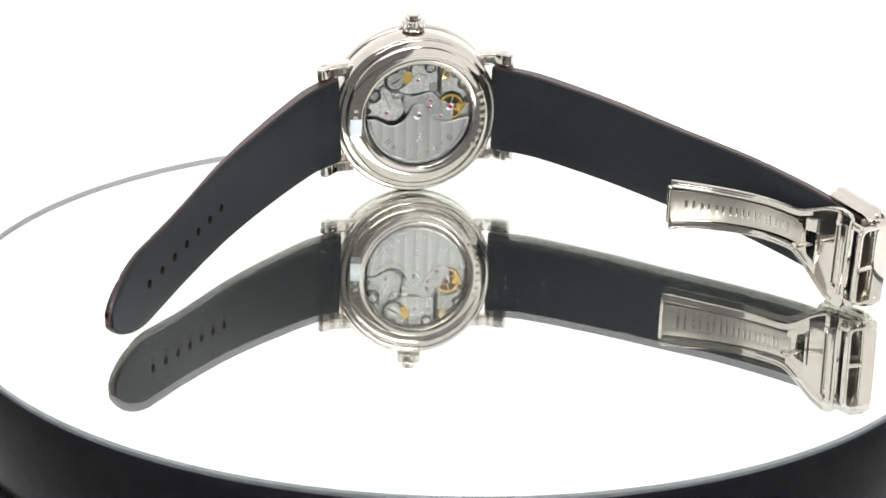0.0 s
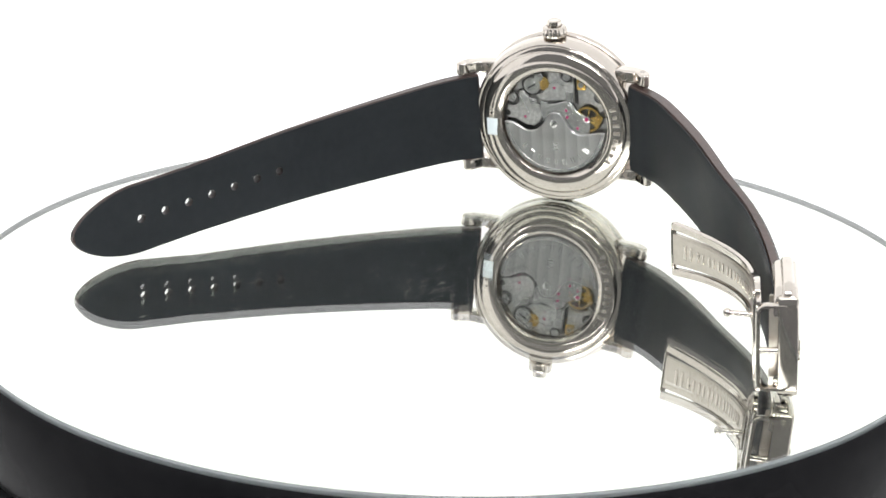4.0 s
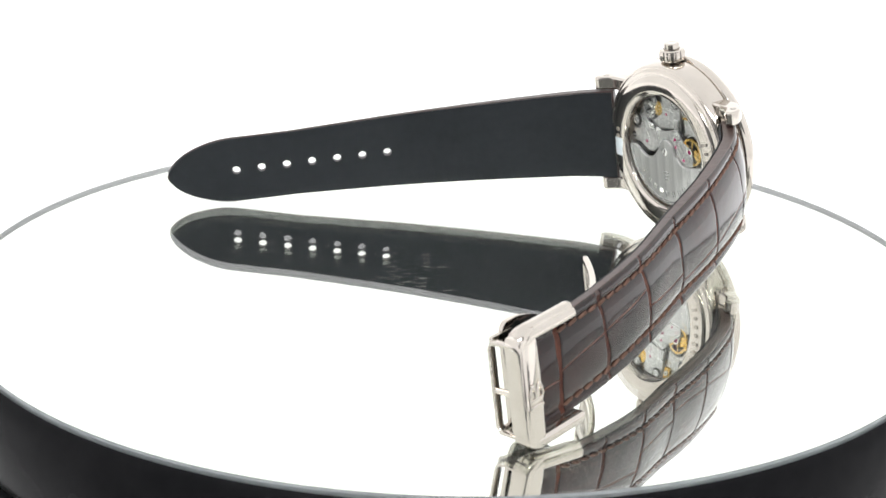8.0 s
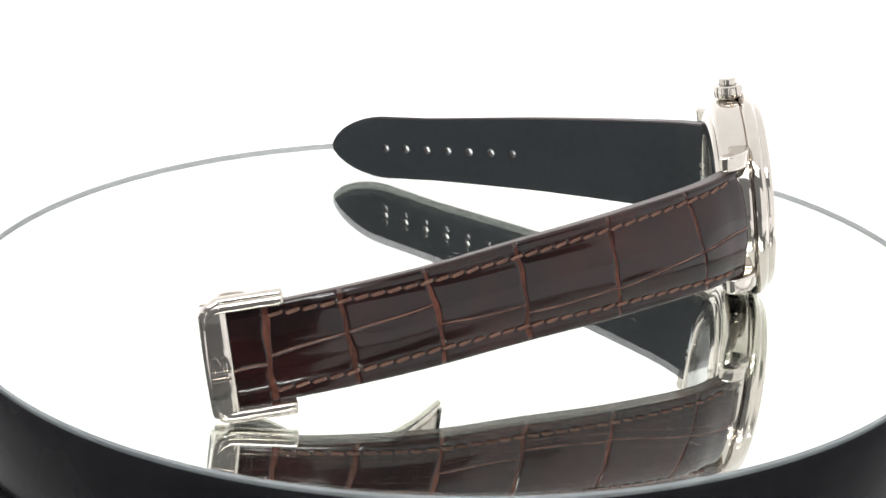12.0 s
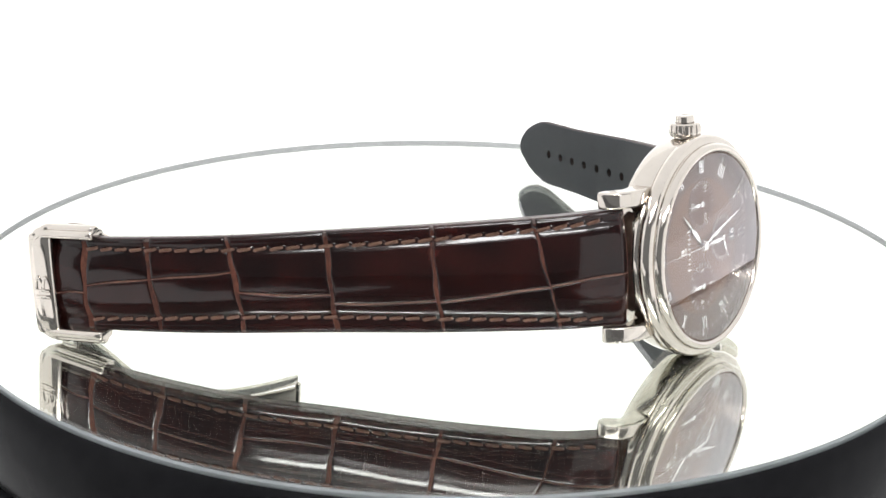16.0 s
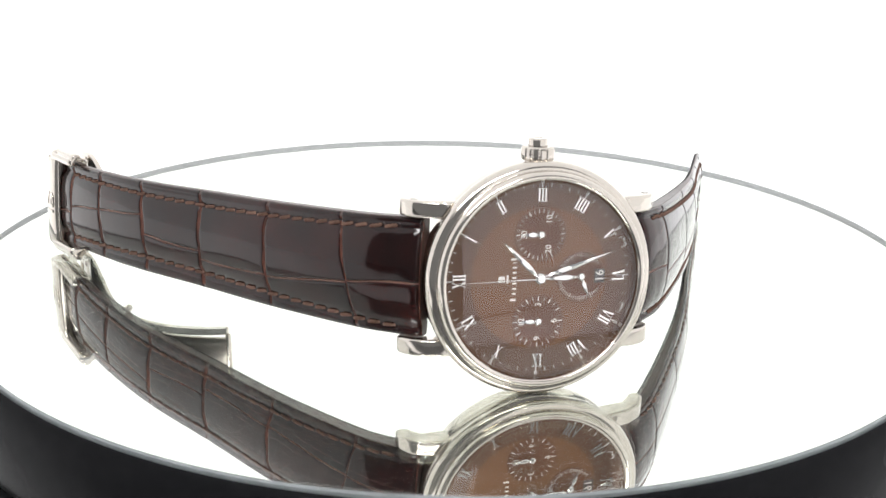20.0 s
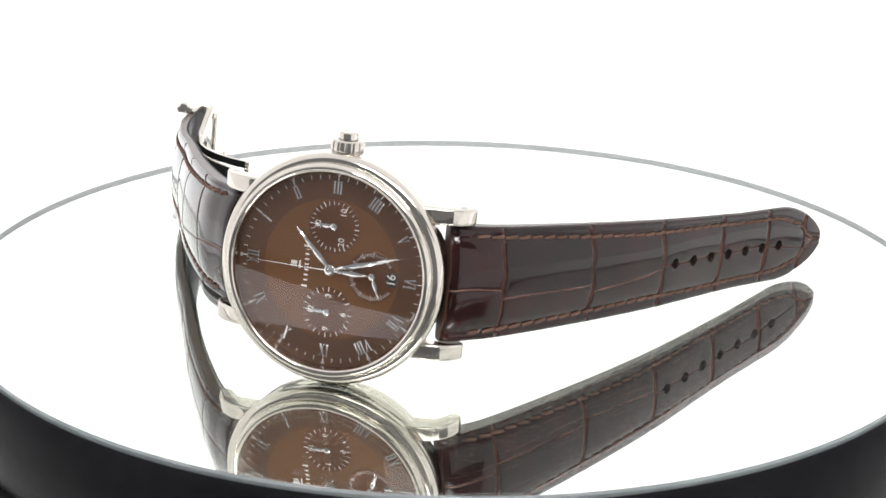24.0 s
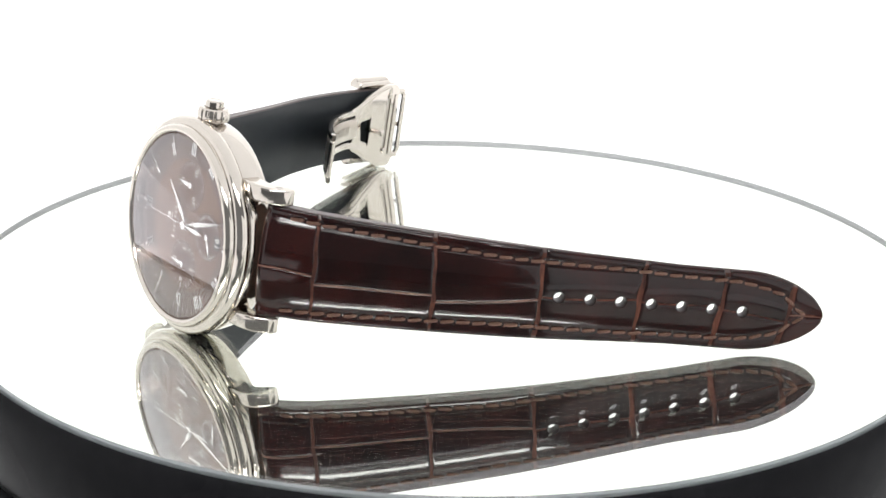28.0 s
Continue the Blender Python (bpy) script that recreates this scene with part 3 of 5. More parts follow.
def build_dial():
    dial = part("dial", turned([(12.9, 0.0), (18.1, 0.0), (18.1, 0.3), (12.9, 0.3)], 128), DIAL_OUT, watch, "brown dial with silver Roman numerals")
    part("chapter_flange", turned([(18.1, 0.0), (18.1, -1.3), (18.05, -1.6)], 128), GOLD, dial)
    part("dial_centre", turned([(12.95, -0.03), (0.01, -0.03)], 128), DIAL_IN, dial, "lighter brown sunray centre of the dial")
    for k, t in enumerate(("XII", "I", "II", "III", "IIII", "V", "VI", "VII", "VIII", "IX", "X", "XI")):
        x, y = clock(15.2, 5 * k)
        upside = radians(-30 * k)
        part("numeral", strokes(t, 2.25).move(FACE @ Matrix.Translation((x, y, 0.02)) @ Matrix.Rotation(upside, 4, "Z")), APPLIED, dial)
    long_tick = mesh_of("tick", box(-0.075, 0.075, -0.45, 0.45, -0.03, 0.025, 0), PRINT)
    short_tick = mesh_of("tick", box(-0.042, 0.042, -0.36, 0.36, -0.03, 0.025, 0), PRINT)

    def ring_of_ticks(cx, cy, r, count, every, h, skip=(), parent=dial, short=short_tick, long=long_tick):
        for k in range(count):
            if k in skip:
                continue
            a = 2 * math.pi * k / count
            ob = part("tick", long if k % every == 0 else short, None, parent)
            m = FACE @ Matrix.Translation((cx + r * math.sin(a), cy + r * math.cos(a), h)) @ Matrix.Rotation(-a, 4, "Z")
            ob.matrix_basis = Matrix.Translation(m.translation * MM) @ m.to_quaternion().to_matrix().to_4x4()
    ring_of_ticks(0, 0, 16.95, 60, 5, 0.0)
    for k in range(1, 13):
        x, y = clock(17.55, 5 * k)
        if k == 6:
            continue
        part("track_numeral", letters(str(5 * k), 0.75, 0.01).move(FACE @ Matrix.Translation((x, y, 0.02)) @ Matrix.Rotation(radians(-30 * k), 4, "Z")), PRINT, dial)
    for word, at in (("SWISS", 33.4), ("MADE", 26.6)):
        x, y = clock(17.45, at)
        part("print_word", letters(word, 0.62, 0.01).move(FACE @ Matrix.Translation((x, y, 0.02)) @ Matrix.Rotation(radians(180 - 6 * at), 4, "Z")), PRINT, dial)
    # three counters: thirty minutes at three, twelve hours at nine, running seconds at six
    def counter(cx, cy, r, words):
        sub = part("subdial", turned([(0.01, -0.05), (r - 0.05, -0.05), (r + 0.08, -0.09), (r + 0.2, -0.03)], 72).move(FACE @ Matrix.Translation((cx, cy, 0)) @ FACE.inverted()),
                   DIAL_SUB, dial, "sunken brown counter with white figures")
        for w, minute in words:
            x, y = clock(r * 0.66, minute)
            part("figure", letters(w, 1.65, 0.012).move(FACE @ Matrix.Translation((cx + x, cy + y, 0.07))), PRINT, sub)
        return sub
    s30 = counter(8.0, 0, 4.75, (("10", 20), ("20", 40), ("30", 0)))
    s12 = counter(-8.0, 0, 4.75, (("3", 15), ("6", 30), ("9", 45), ("12", 0)))
    s60 = counter(0, -8.0, 4.55, ())
    ring_of_ticks(8.0, 0, 4.3, 30, 5, 0.05, parent=s30)
    ring_of_ticks(-8.0, 0, 4.3, 24, 2, 0.05, parent=s12)
    fine = mesh_of("tick", box(-0.035, 0.035, -0.3, 0.3, -0.03, 0.025, 0), PRINT)
    fine_long = mesh_of("tick", box(-0.05, 0.05, -0.55, 0.55, -0.03, 0.025, 0), PRINT)
    ring_of_ticks(0, -8.0, 4.05, 60, 5, 0.05, skip=range(25, 36), parent=s60, short=fine, long=fine_long)
    win = part("date_window", prism([(-1.3, -12.75), (1.3, -12.75), (1.3, -10.65), (-1.3, -10.65)], 0.02, 0.1, 0.04).move(FACE), WINDOW_DARK, dial, "dark date window")
    part("date", letters("16", 2.3, 0.012).move(FACE @ Matrix.Translation((0, -11.7, 0.12))), PRINT, win)
    # the maker's mark and name as plain shapes
    widths = (0.95, 0.7, 0.75, 0.8, 0.75, 0.7, 0.75, 0.3, 0.85)
    x = -4.0
    for k, w in enumerate(widths):
        h = 1.1 if k in (0, 8) else 0.75
        part("name_bar", prism([(x, 4.35), (x + w * 0.4, 4.35), (x + w * 0.4, 4.35 + h), (x, 4.35 + h)], 0.03, 0.06).move(FACE), PRINT, dial)
        x += w + 0.22
    part("mark_bar", prism([(-0.55, 6.55), (-0.25, 6.55), (-0.25, 7.75), (-0.55, 7.75)], 0.03, 0.06).move(FACE), PRINT, dial)
    part("mark_bar", prism([(-0.12, 6.55), (0.55, 6.55), (0.6, 7.1), (0.5, 7.75), (-0.12, 7.75)], 0.03, 0.06).move(FACE), PRINT, dial)
    part("mark_bar", prism([(-0.75, 5.85), (0.75, 5.85), (0.75, 6.2), (-0.75, 6.2)], 0.03, 0.05).move(FACE), PRINT, dial)
    # pointers
    def hand(name, shape, turn, cx=0.0, cy=0.0, label=""):
        return part(name, shape.move(FACE @ Matrix.Translation((cx, cy, 0)) @ Matrix.Rotation(radians(-turn), 4, "Z")), APPLIED, watch, label)
    hub = lambda r, h0, h1: turned([(r, h0), (r, h1 - 0.06), (r * 0.8, h1), (r * 0.35, h1), (r * 0.3, h1 - 0.08), (0.01, h1 - 0.08)], 28, "z")
    hand("hour_hand", leaf(10.2, 0.8, 1.1, 0.45, 0.6, 0.4).join(hub(1.0, 0.35, 0.65)), 44, 0, 0, "polished leaf-shaped hour hand")
    hand("minute_hand", leaf(15.2, 0.8, 1.0, 0.7, 0.85, 0.36).join(hub(0.95, 0.6, 0.9)), 162, 0, 0, "polished leaf-shaped minute hand")
    sec = leaf(16.3, 0.0, 0.22, 1.0, 1.06, 0.02).join(leaf(-0.4, 7.6, 1.0, 1.0, 1.1, 0.42)).join(hub(0.85, 0.9, 1.2))
    hand("chronograph_hand", sec, -1.2, 0, 0, "long thin chronograph hand with leaf tail")
    small = lambda: leaf(4.1, 0.0, 0.85, 0.32, 0.42, 0.35).join(hub(0.62, 0.25, 0.5))
    hand("minute_counter_hand", small(), 0, 8.0, 0, "small leaf hand")
    hand("hour_counter_hand", small(), 0, -8.0, 0, "small leaf hand")
    hand("small_seconds_hand", leaf(4.2, 0.0, 0.8, 0.32, 0.42, 0.4).join(hub(0.62, 0.25, 0.5)), 247, 0, -8.0, "small leaf hand")


def build_movement():
    deep = BACK @ Matrix.Translation((0, 0, -0.65))
    mv = part("movement", turned([(13.45, 5.3), (0.01, 5.3)], 72).move(ASIDE), PEARLED, watch, "rhodium movement with striped rotor under the glass back")
    # darker gold stands for the dark reflected round the movement
    part("inner_ring", turned([(13.4, 5.3), (13.4, 6.7), (13.15, 6.9), (12.95, 6.2), (12.9, 5.3)], 96).move(ASIDE), GOLD_DEEP, mv)
    edge = [(-12.75, -0.3), (-10.7, -0.4), (-9.1, -1.3), (-7.3, -2.25), (-5.4, -2.2), (-3.8, -1.2), (-2.8, 0.0), (-2.1, 1.4), (-1.2, 2.4), (0.2, 2.8), (1.6, 2.3), (2.5, 1.1),
            (3.5, -0.7), (4.9, -2.1), (6.7, -2.5), (8.6, -2.2), (10.9, -1.7), (12.65, -1.6)]
    edge = flowing(edge, 3)
    arc = [(12.75 * math.cos(a), 12.75 * math.sin(a)) for a in np.linspace(radians(-9), radians(-177), 48)]

    def slab(name, outline, h0, h1, mat, bevel=0.12, parent=mv, label="", sharp=25):
        return part(name, prism(outline, h0, h1, bevel).move(deep), mat, parent, label, sharp)
    rotor = slab("rotor", edge + arc, 7.35, 7.95, STRIPES, 0.2, label="half-moon rotor with parallel stripes")
    rim = [(p, q) for p, q in arc] + [(p * 0.93, q * 0.93) for p, q in reversed(arc)]
    slab("rotor_rim", rim, 7.9, 8.06, SATIN, 0.06, rotor, "thicker outer rim of the rotor")
    part("rotor_hub", turned([(1.05, 7.2), (1.0, 7.42), (0.85, 7.48), (0.01, 7.48)], 32).move(Matrix.Translation((-0.2, 0, 0.1))), STEEL, rotor)
    # dark bar stands for the shade in the hub's slot
    part("hub_slot", box(-0.8, 0.8, 7.48, 7.52, -0.11, 0.11, 0).move(Matrix.Translation((-0.2, 0, 0.1)) @ Matrix.Rotation(0.9, 4, "Y")), SHADE_STEEL, rotor)
    for k in range(9):
        a = radians(-140 + 12.5 * k)
        turn = Matrix.Translation((10.1 * math.cos(a), 10.1 * math.sin(a), 0)) @ Matrix.Rotation(a + math.pi / 2, 4, "Z")
        h = 0.85 if k in (0, 8) else 0.68
        for x0, x1 in ((-0.5, -0.22), (0.2, 0.42)):
            part("rotor_bar", prism([(x0, -h), (x1, -h), (x1, h), (x0, h)], 7.94, 8.1, 0.08).move(deep @ turn), STEEL, rotor)
    for q, w in ((-5.1, 0.75), (-5.9, 0.5), (-6.7, 0.75)):
        slab("rotor_bar", [(-w, q - 0.25), (w, q - 0.25), (w, q + 0.25), (-w, q + 0.25)], 7.94, 8.02, SATIN, 0.05, rotor)
    # near-black sheet stands for the shade under the rotor's wavy edge
    slab("well", [(-13.0, -4.0)] + [(p, q + 0.75) for p, q in edge[:22]] + [(0.0, -4.0)], 5.9, 6.1, SHADE_STEEL, 0.05)

    def bridge(outline, h0, h1, mat):
        cx, cy = sum(p for p, q in outline) / len(outline), sum(q for p, q in outline) / len(outline)
        # near-black underlay, wider than the bridge, draws shade round its edge
        slab("recess", [(cx + (p - cx) * 1.06, cy + (q - cy) * 1.06) for p, q in outline], h0 - 0.05, h0 + 0.1, SHADE_STEEL, 0.03)
        return slab("bridge", outline, h0, h1, mat, 0.16)
    left = bridge([(-12.4, 0.3), (-10.4, 0.2), (-9.1, -0.5), (-7.6, -1.3), (-5.6, -1.4), (-4.1, -0.3), (-3.4, 1.5), (-3.9, 3.4), (-4.2, 4.0), (-6.2, 4.4), (-6.7, 5.9), (-8.2, 7.5),
                   (-9.3, 7.2), (-9.2, 4.6), (-10.2, 3.6), (-12.3, 3.4)], 6.05, 6.85, PEARLED)
    top = bridge([(-1.3, 12.7), (1.6, 12.75), (1.9, 11.0), (2.9, 10.3), (4.5, 10.5), (4.9, 11.4), (4.9, 5.3), (2.6, 5.7), (0.2, 5.4), (-2.5, 5.1), (-4.0, 5.7), (-5.0, 6.6),
                  (-3.2, 7.3), (-2.1, 8.6), (-1.7, 10.6)], 6.05, 6.95, PEARLED)
    bridge([(5.9, 8.4), (5.9, 11.6), (8.2, 11.0), (8.4, 9.0), (10.0, 8.4), (10.2, 6.4), (11.4, 5.2), (12.2, 4.4), (11.7, 2.2), (10.6, 4.3), (8.6, 5.3), (7.0, 5.1), (5.9, 4.4)], 6.05, 6.75, PEARLED)
    chrono = bridge([(-3.7, 4.0), (-2.5, 4.5), (0.2, 4.8), (2.4, 5.5), (3.6, 5.5), (4.6, 4.7), (5.5, 3.1), (7.2, 2.3), (8.7, 2.0), (9.0, 1.0), (8.5, -2.4), (6.7, -2.8), (4.9, -2.4),
                     (3.3, -0.9), (2.2, 0.9), (1.4, 2.1), (0.2, 2.5), (-1.3, 2.1), (-2.2, 1.2), (-3.0, 0.0), (-3.5, 1.6)], 6.5, 7.25, SATIN)
    # near-black strip stands for the shade between two bridges
    slab("slot", [(5.05, 11.6), (5.75, 11.6), (5.7, 4.5), (5.0, 5.0)], 5.95, 6.2, SHADE_STEEL, 0.02)
    # raised near-black discs stand for the shade of round wells, with wheels on them
    for p, q, r in ((-5.5, 9.2, 2.75), (3.2, 11.7, 1.35), (11.3, 6.9, 1.45), (12.3, 2.8, 1.0), (-10.9, 5.4, 1.8), (-12.3, 1.6, 0.75)):
        slab("recess", circle(r, 30, p, q), 6.7, 6.98, SHADE_STEEL, 0.1)

    def gear(p, q, r, h, mat, teeth=28, parent=mv):
        pts = []
        for k in range(teeth * 2):
            rr = r if k % 2 == 0 else r * 0.92
            a = math.pi * k / teeth
            pts.append((p + rr * math.cos(a), q + rr * math.sin(a)))
        return slab("wheel", pts, h, h + 0.25, mat, 0.03, parent)

    def slotted(p, q, r, h, turn, parent=mv, mat=STEEL):
        sc = slab("screw", circle(r, 20, p, q), h, h + 0.3, mat, 0.07, parent)
        # black bar on the head stands for its slot's shade
        part("screw_slot", box(-r * 0.85, r * 0.85, -r * 0.12, r * 0.12, h + 0.29, h + 0.31, 0).move(deep @ Matrix.Translation((p, q, 0)) @ Matrix.Rotation(turn, 4, "Z")), GROOVE, sc if parent is mv else parent)
        return sc
    gear(-2.9, 9.7, 1.75, 6.75, BRASS, 34)
    gear(-5.6, 9.0, 2.15, 7.0, SATIN, 30)
    slotted(-5.6, 9.0, 1.35, 7.2, 0.5)
    slab("lever", [(-5.0, 10.6), (-3.2, 10.2), (-2.6, 11.3), (-3.2, 12.3), (-4.8, 12.0)], 7.0, 7.3, SATIN, 0.08)
    slotted(-4.0, 11.6, 0.6, 7.25, 1.2)
    slab("lever", [(2.0, 11.2), (3.4, 10.7), (4.3, 11.4), (4.0, 12.4), (2.6, 12.5)], 6.95, 7.2, SATIN, 0.07)
    slab("lever", [(10.3, 7.6), (11.4, 7.9), (12.0, 6.9), (11.2, 6.2), (10.6, 6.6)], 6.95, 7.2, STEEL, 0.07)
    slab("lever", [(-12.0, 6.0), (-10.2, 6.9), (-9.7, 5.6), (-10.6, 4.4), (-11.7, 4.8)], 6.95, 7.25, SATIN, 0.08)
    slotted(-10.8, 5.6, 0.45, 7.2, 0.2)
    # balance under the polished bridge
    ring = turned([(3.2, 6.0), (3.2, 6.45), (2.65, 6.45), (2.65, 6.0), (3.2, 6.0)], 48).move(Matrix.Translation((-8.6, 0, 1.5)))
    bal = part("balance_wheel", ring, BRASS, mv, "gilt balance wheel")
    for a in (20, 80, 140):
        part("spoke", box(-2.7, 2.7, 6.1, 6.3, -0.17, 0.17, 0.03).move(Matrix.Translation((-8.6, 0, 1.5)) @ Matrix.Rotation(radians(a), 4, "Y")), BRASS, bal)
    # near-black disc stands for the shade behind the balance
    slab("recess", circle(3.4, 36, 8.6, 1.5), 6.1, 6.3, SHADE_STEEL, 0.1)
    slab("regulator", [(9.3, 1.4), (10.0, -0.4), (11.5, 0.6), (12.1, 2.0), (11.6, 2.6), (11.0, 1.6), (10.0, 2.4)], 7.15, 7.4, BRASS, 0.06)
    blk = part("gilt_block", rounded(prism([(5.9, 8.8), (7.9, 8.7), (8.1, 11.3), (6.0, 11.5)], 6.2, 7.35), 0.12, 2).move(deep), BRASS, mv)
    slotted(6.9, 10.1, 0.72, 7.3, 0.7, blk)
    frame_out, frame_in = [(2.9, 8.2), (4.7, 8.1), (4.7, 5.5), (2.9, 5.6)], [(3.25, 7.8), (4.3, 7.75), (4.3, 5.95), (3.25, 6.0)]
    lev = slab("lever", frame_out, 6.95, 7.3, STEEL, 0.1)
    slab("lever_face", frame_in, 7.28, 7.36, SATIN, 0.04, lev)
    slab("lever", [(-6.7, 5.9), (-4.6, 5.5), (-4.3, 4.3), (-6.2, 4.3)], 6.85, 7.2, STEEL, 0.1)
    slotted(-5.5, 5.0, 0.5, 7.15, 0.3)
    slab("lever", [(-3.4, 5.3), (-1.8, 5.0), (-1.9, 4.2), (-3.6, 4.2)], 7.2, 7.45, STEEL, 0.08)
    # rows of lettering too fine to read
    for k in range(9):
        for r, n0 in ((3.3, 9.0), (2.2, 6.2)):
            a = radians(140 - 12 * k) if n0 > 8 else radians(-140 + 12 * k)
            part("lettering_bar", box(-0.14, 0.14, -0.24, 0.24, 6.94, 6.98, 0).move(deep @ Matrix.Translation((0.4 + r * 0.75 * math.cos(a), n0 - 1.2 + r * 0.75 * math.sin(a), 0)) @ Matrix.Rotation(a - math.pi / 2, 4, "Z")), STEEL, top)
        part("lettering_bar", box(-0.14, 0.14, -0.26, 0.26, 6.84, 6.88, 0).move(deep @ Matrix.Translation((-8.6 + 0.22 * k, 5.9 - 0.52 * k, 0)) @ Matrix.Rotation(-1.1, 4, "Z")), STEEL, left)
    for p, q, h, host in ((0.0, 8.7, 6.9, top), (-7.8, 0.8, 6.8, left), (2.9, 3.3, 7.2, chrono), (3.0, 1.5, 7.2, chrono), (5.6, -1.1, 7.2, chrono)):
        part("jewel_setting", turned([(0.52, h - 0.05), (0.5, h + 0.06), (0.36, h + 0.04)], 24, "z").move(deep @ Matrix.Translation((p, q, 0))), STEEL, host)
        slab("jewel", circle(0.36, 18, p, q), h, h + 0.1, RUBY, 0.06, host)
    part("jewel_setting", turned([(0.95, 7.2), (0.9, 7.5), (0.6, 7.55), (0.5, 7.5)], 28, "z").move(deep @ Matrix.Translation((8.0, 1.4, 0))), STEEL, chrono)
    slab("jewel", circle(0.5, 20, 8.0, 1.4), 7.4, 7.56, RUBY, 0.08, chrono)
    for p, q in ((1.6, 4.0), (3.6, 4.4), (4.4, 3.5), (3.8, 2.1)):
        slotted(p, q, 0.34, 7.2, 0.8 * p, chrono)


# ---- straps ----
class Strap:
    """A strap along an outer line (x, y) in the watch's space; s runs along it, v across from -1 (below) to 1 (crown side)."""

    def __init__(self, ctrl, side, half, thick, bulge, tip=0.0, sag=0.0, flare=0.0, taper=1.12, sewn=()):
        p = [Vector(c) for c in ctrl]
        q = [p[0] * 2 - p[1]] + p + [p[-1] * 2 - p[-2]]
        line = []
        for i in range(1, len(q) - 2):
            for k in range(40):
                t = k / 40
                line.append(0.5 * (2 * q[i] + (q[i + 1] - q[i - 1]) * t + (2 * q[i - 1] - 5 * q[i] + 4 * q[i + 1] - q[i + 2]) * t * t
                                   + (3 * q[i] - q[i - 1] - 3 * q[i + 1] + q[i + 2]) * t ** 3))
        line.append(p[-1])
        self.sag, self.flare, self.taper, self.sewn = sag, flare, taper, sewn
        self.xy = np.array([[a.x, a.y] for a in line])
        d = np.hypot(*np.diff(self.xy, axis=0).T)
        self.s = np.concatenate([[0], np.cumsum(d)])
        self.length, self.side, self.half, self.thick, self.bulge, self.tip = float(self.s[-1]), side, half, thick, bulge, tip

    def station(self, s):
        f = lambda q: np.array([np.interp(q, self.s, self.xy[:, 0]), np.interp(q, self.s, self.xy[:, 1])])
        d = f(min(s + 1.2, self.length)) - f(max(s - 1.2, 0))
        d = d / np.hypot(*d)
        out = np.array([d[1], -d[0]]) * self.side
        return f(s), d, out

    def width(self, s):
        u = s / self.length
        w = self.half[0] + (self.half[1] - self.half[0]) * min(1.0, u * self.taper) + self.flare * max(0.0, (u - 0.6) / 0.4)
        if self.tip:
            d = self.length - s
            if d < self.tip:
                k = (self.tip - d) / self.tip
                w *= max(0.0, 1 - k ** 1.75) ** 0.56
        return max(w, 0.4)

    def mid(self, s):
        return self.sag * s / self.length

    def thickness(self, s):
        u = s / self.length
        return self.thick[0] + (self.thick[1] - self.thick[0]) * min(1, u * 1.6)

    def seam(self, s, q):
        """How far out the row of stitches runs on the side q."""
        return float(np.interp(s, self.sewn[0], self.sewn[1 if q > 0 else 2]))

    def height(self, s, v):
        u = s / self.length
        b = self.bulge[0] + (self.bulge[1] - self.bulge[0]) * min(1.0, u * 1.3)
        v0, w = self.seam(s, v), self.width(s)
        h = b * (0.92 * max(0.0, 1 - (abs(v) / v0) ** 2.5) - 0.25)
        h -= 0.12 * math.exp(-((abs(v) - v0) / 0.10) ** 2) + 0.12 * math.exp(-((abs(v) - v0) * w / 0.6) ** 2)
        h -= 0.06 * math.exp(-((abs(v) - 0.90) / 0.013) ** 2) + 0.05 * math.exp(-((abs(v) - 0.945) / 0.010) ** 2)
        if abs(v) > 0.9:
            h -= 0.55 * ((abs(v) - 0.9) / 0.1) ** 2
        if s < 1.6:
            h -= 0.9 * (1 - s / 1.6) ** 2
        return h

    def point(self, s, v, lift=0.0):
        c, _, out = self.station(s)
        h = self.height(s, v) + lift
        return (c[0] + out[0] * h, c[1] + out[1] * h, v * self.width(s) + self.mid(s))


def strap_body(strap, n=150, m=24):
    s = Shape()
    vs = []
    for i in range(n + 1):
        a = strap.length * i / n
        c, _, out = strap.station(a)
        w, t = strap.width(a), strap.thickness(a)
        for j in range(m + 1):
            vs.append(strap.point(a, -1 + 2 * j / m, -0.09))
        for j in range(m + 1):
            v = 1 - 2 * j / m
            edge = 0.35 * max(0.0, (abs(v) - 0.93) / 0.07)
            vs.append((c[0] - out[0] * (t - 0.45 - edge), c[1] - out[1] * (t - 0.45 - edge), v * w * 0.995 + strap.mid(a)))
    k = 2 * m + 2
    fs, ms = [], []
    for i in range(n):
        for j in range(k):
            a, b = i * k + j, i * k + (j + 1) % k
            fs.append((a, b, b + k, a + k))
            ms.append(0 if j < m and 0 < j < m - 1 else 1)
    fs += [tuple(range(k - 1, -1, -1)), tuple(n * k + j for j in range(k))]
    ms += [1, 1]
    s.add(vs, fs)
    s.m = ms
    return s


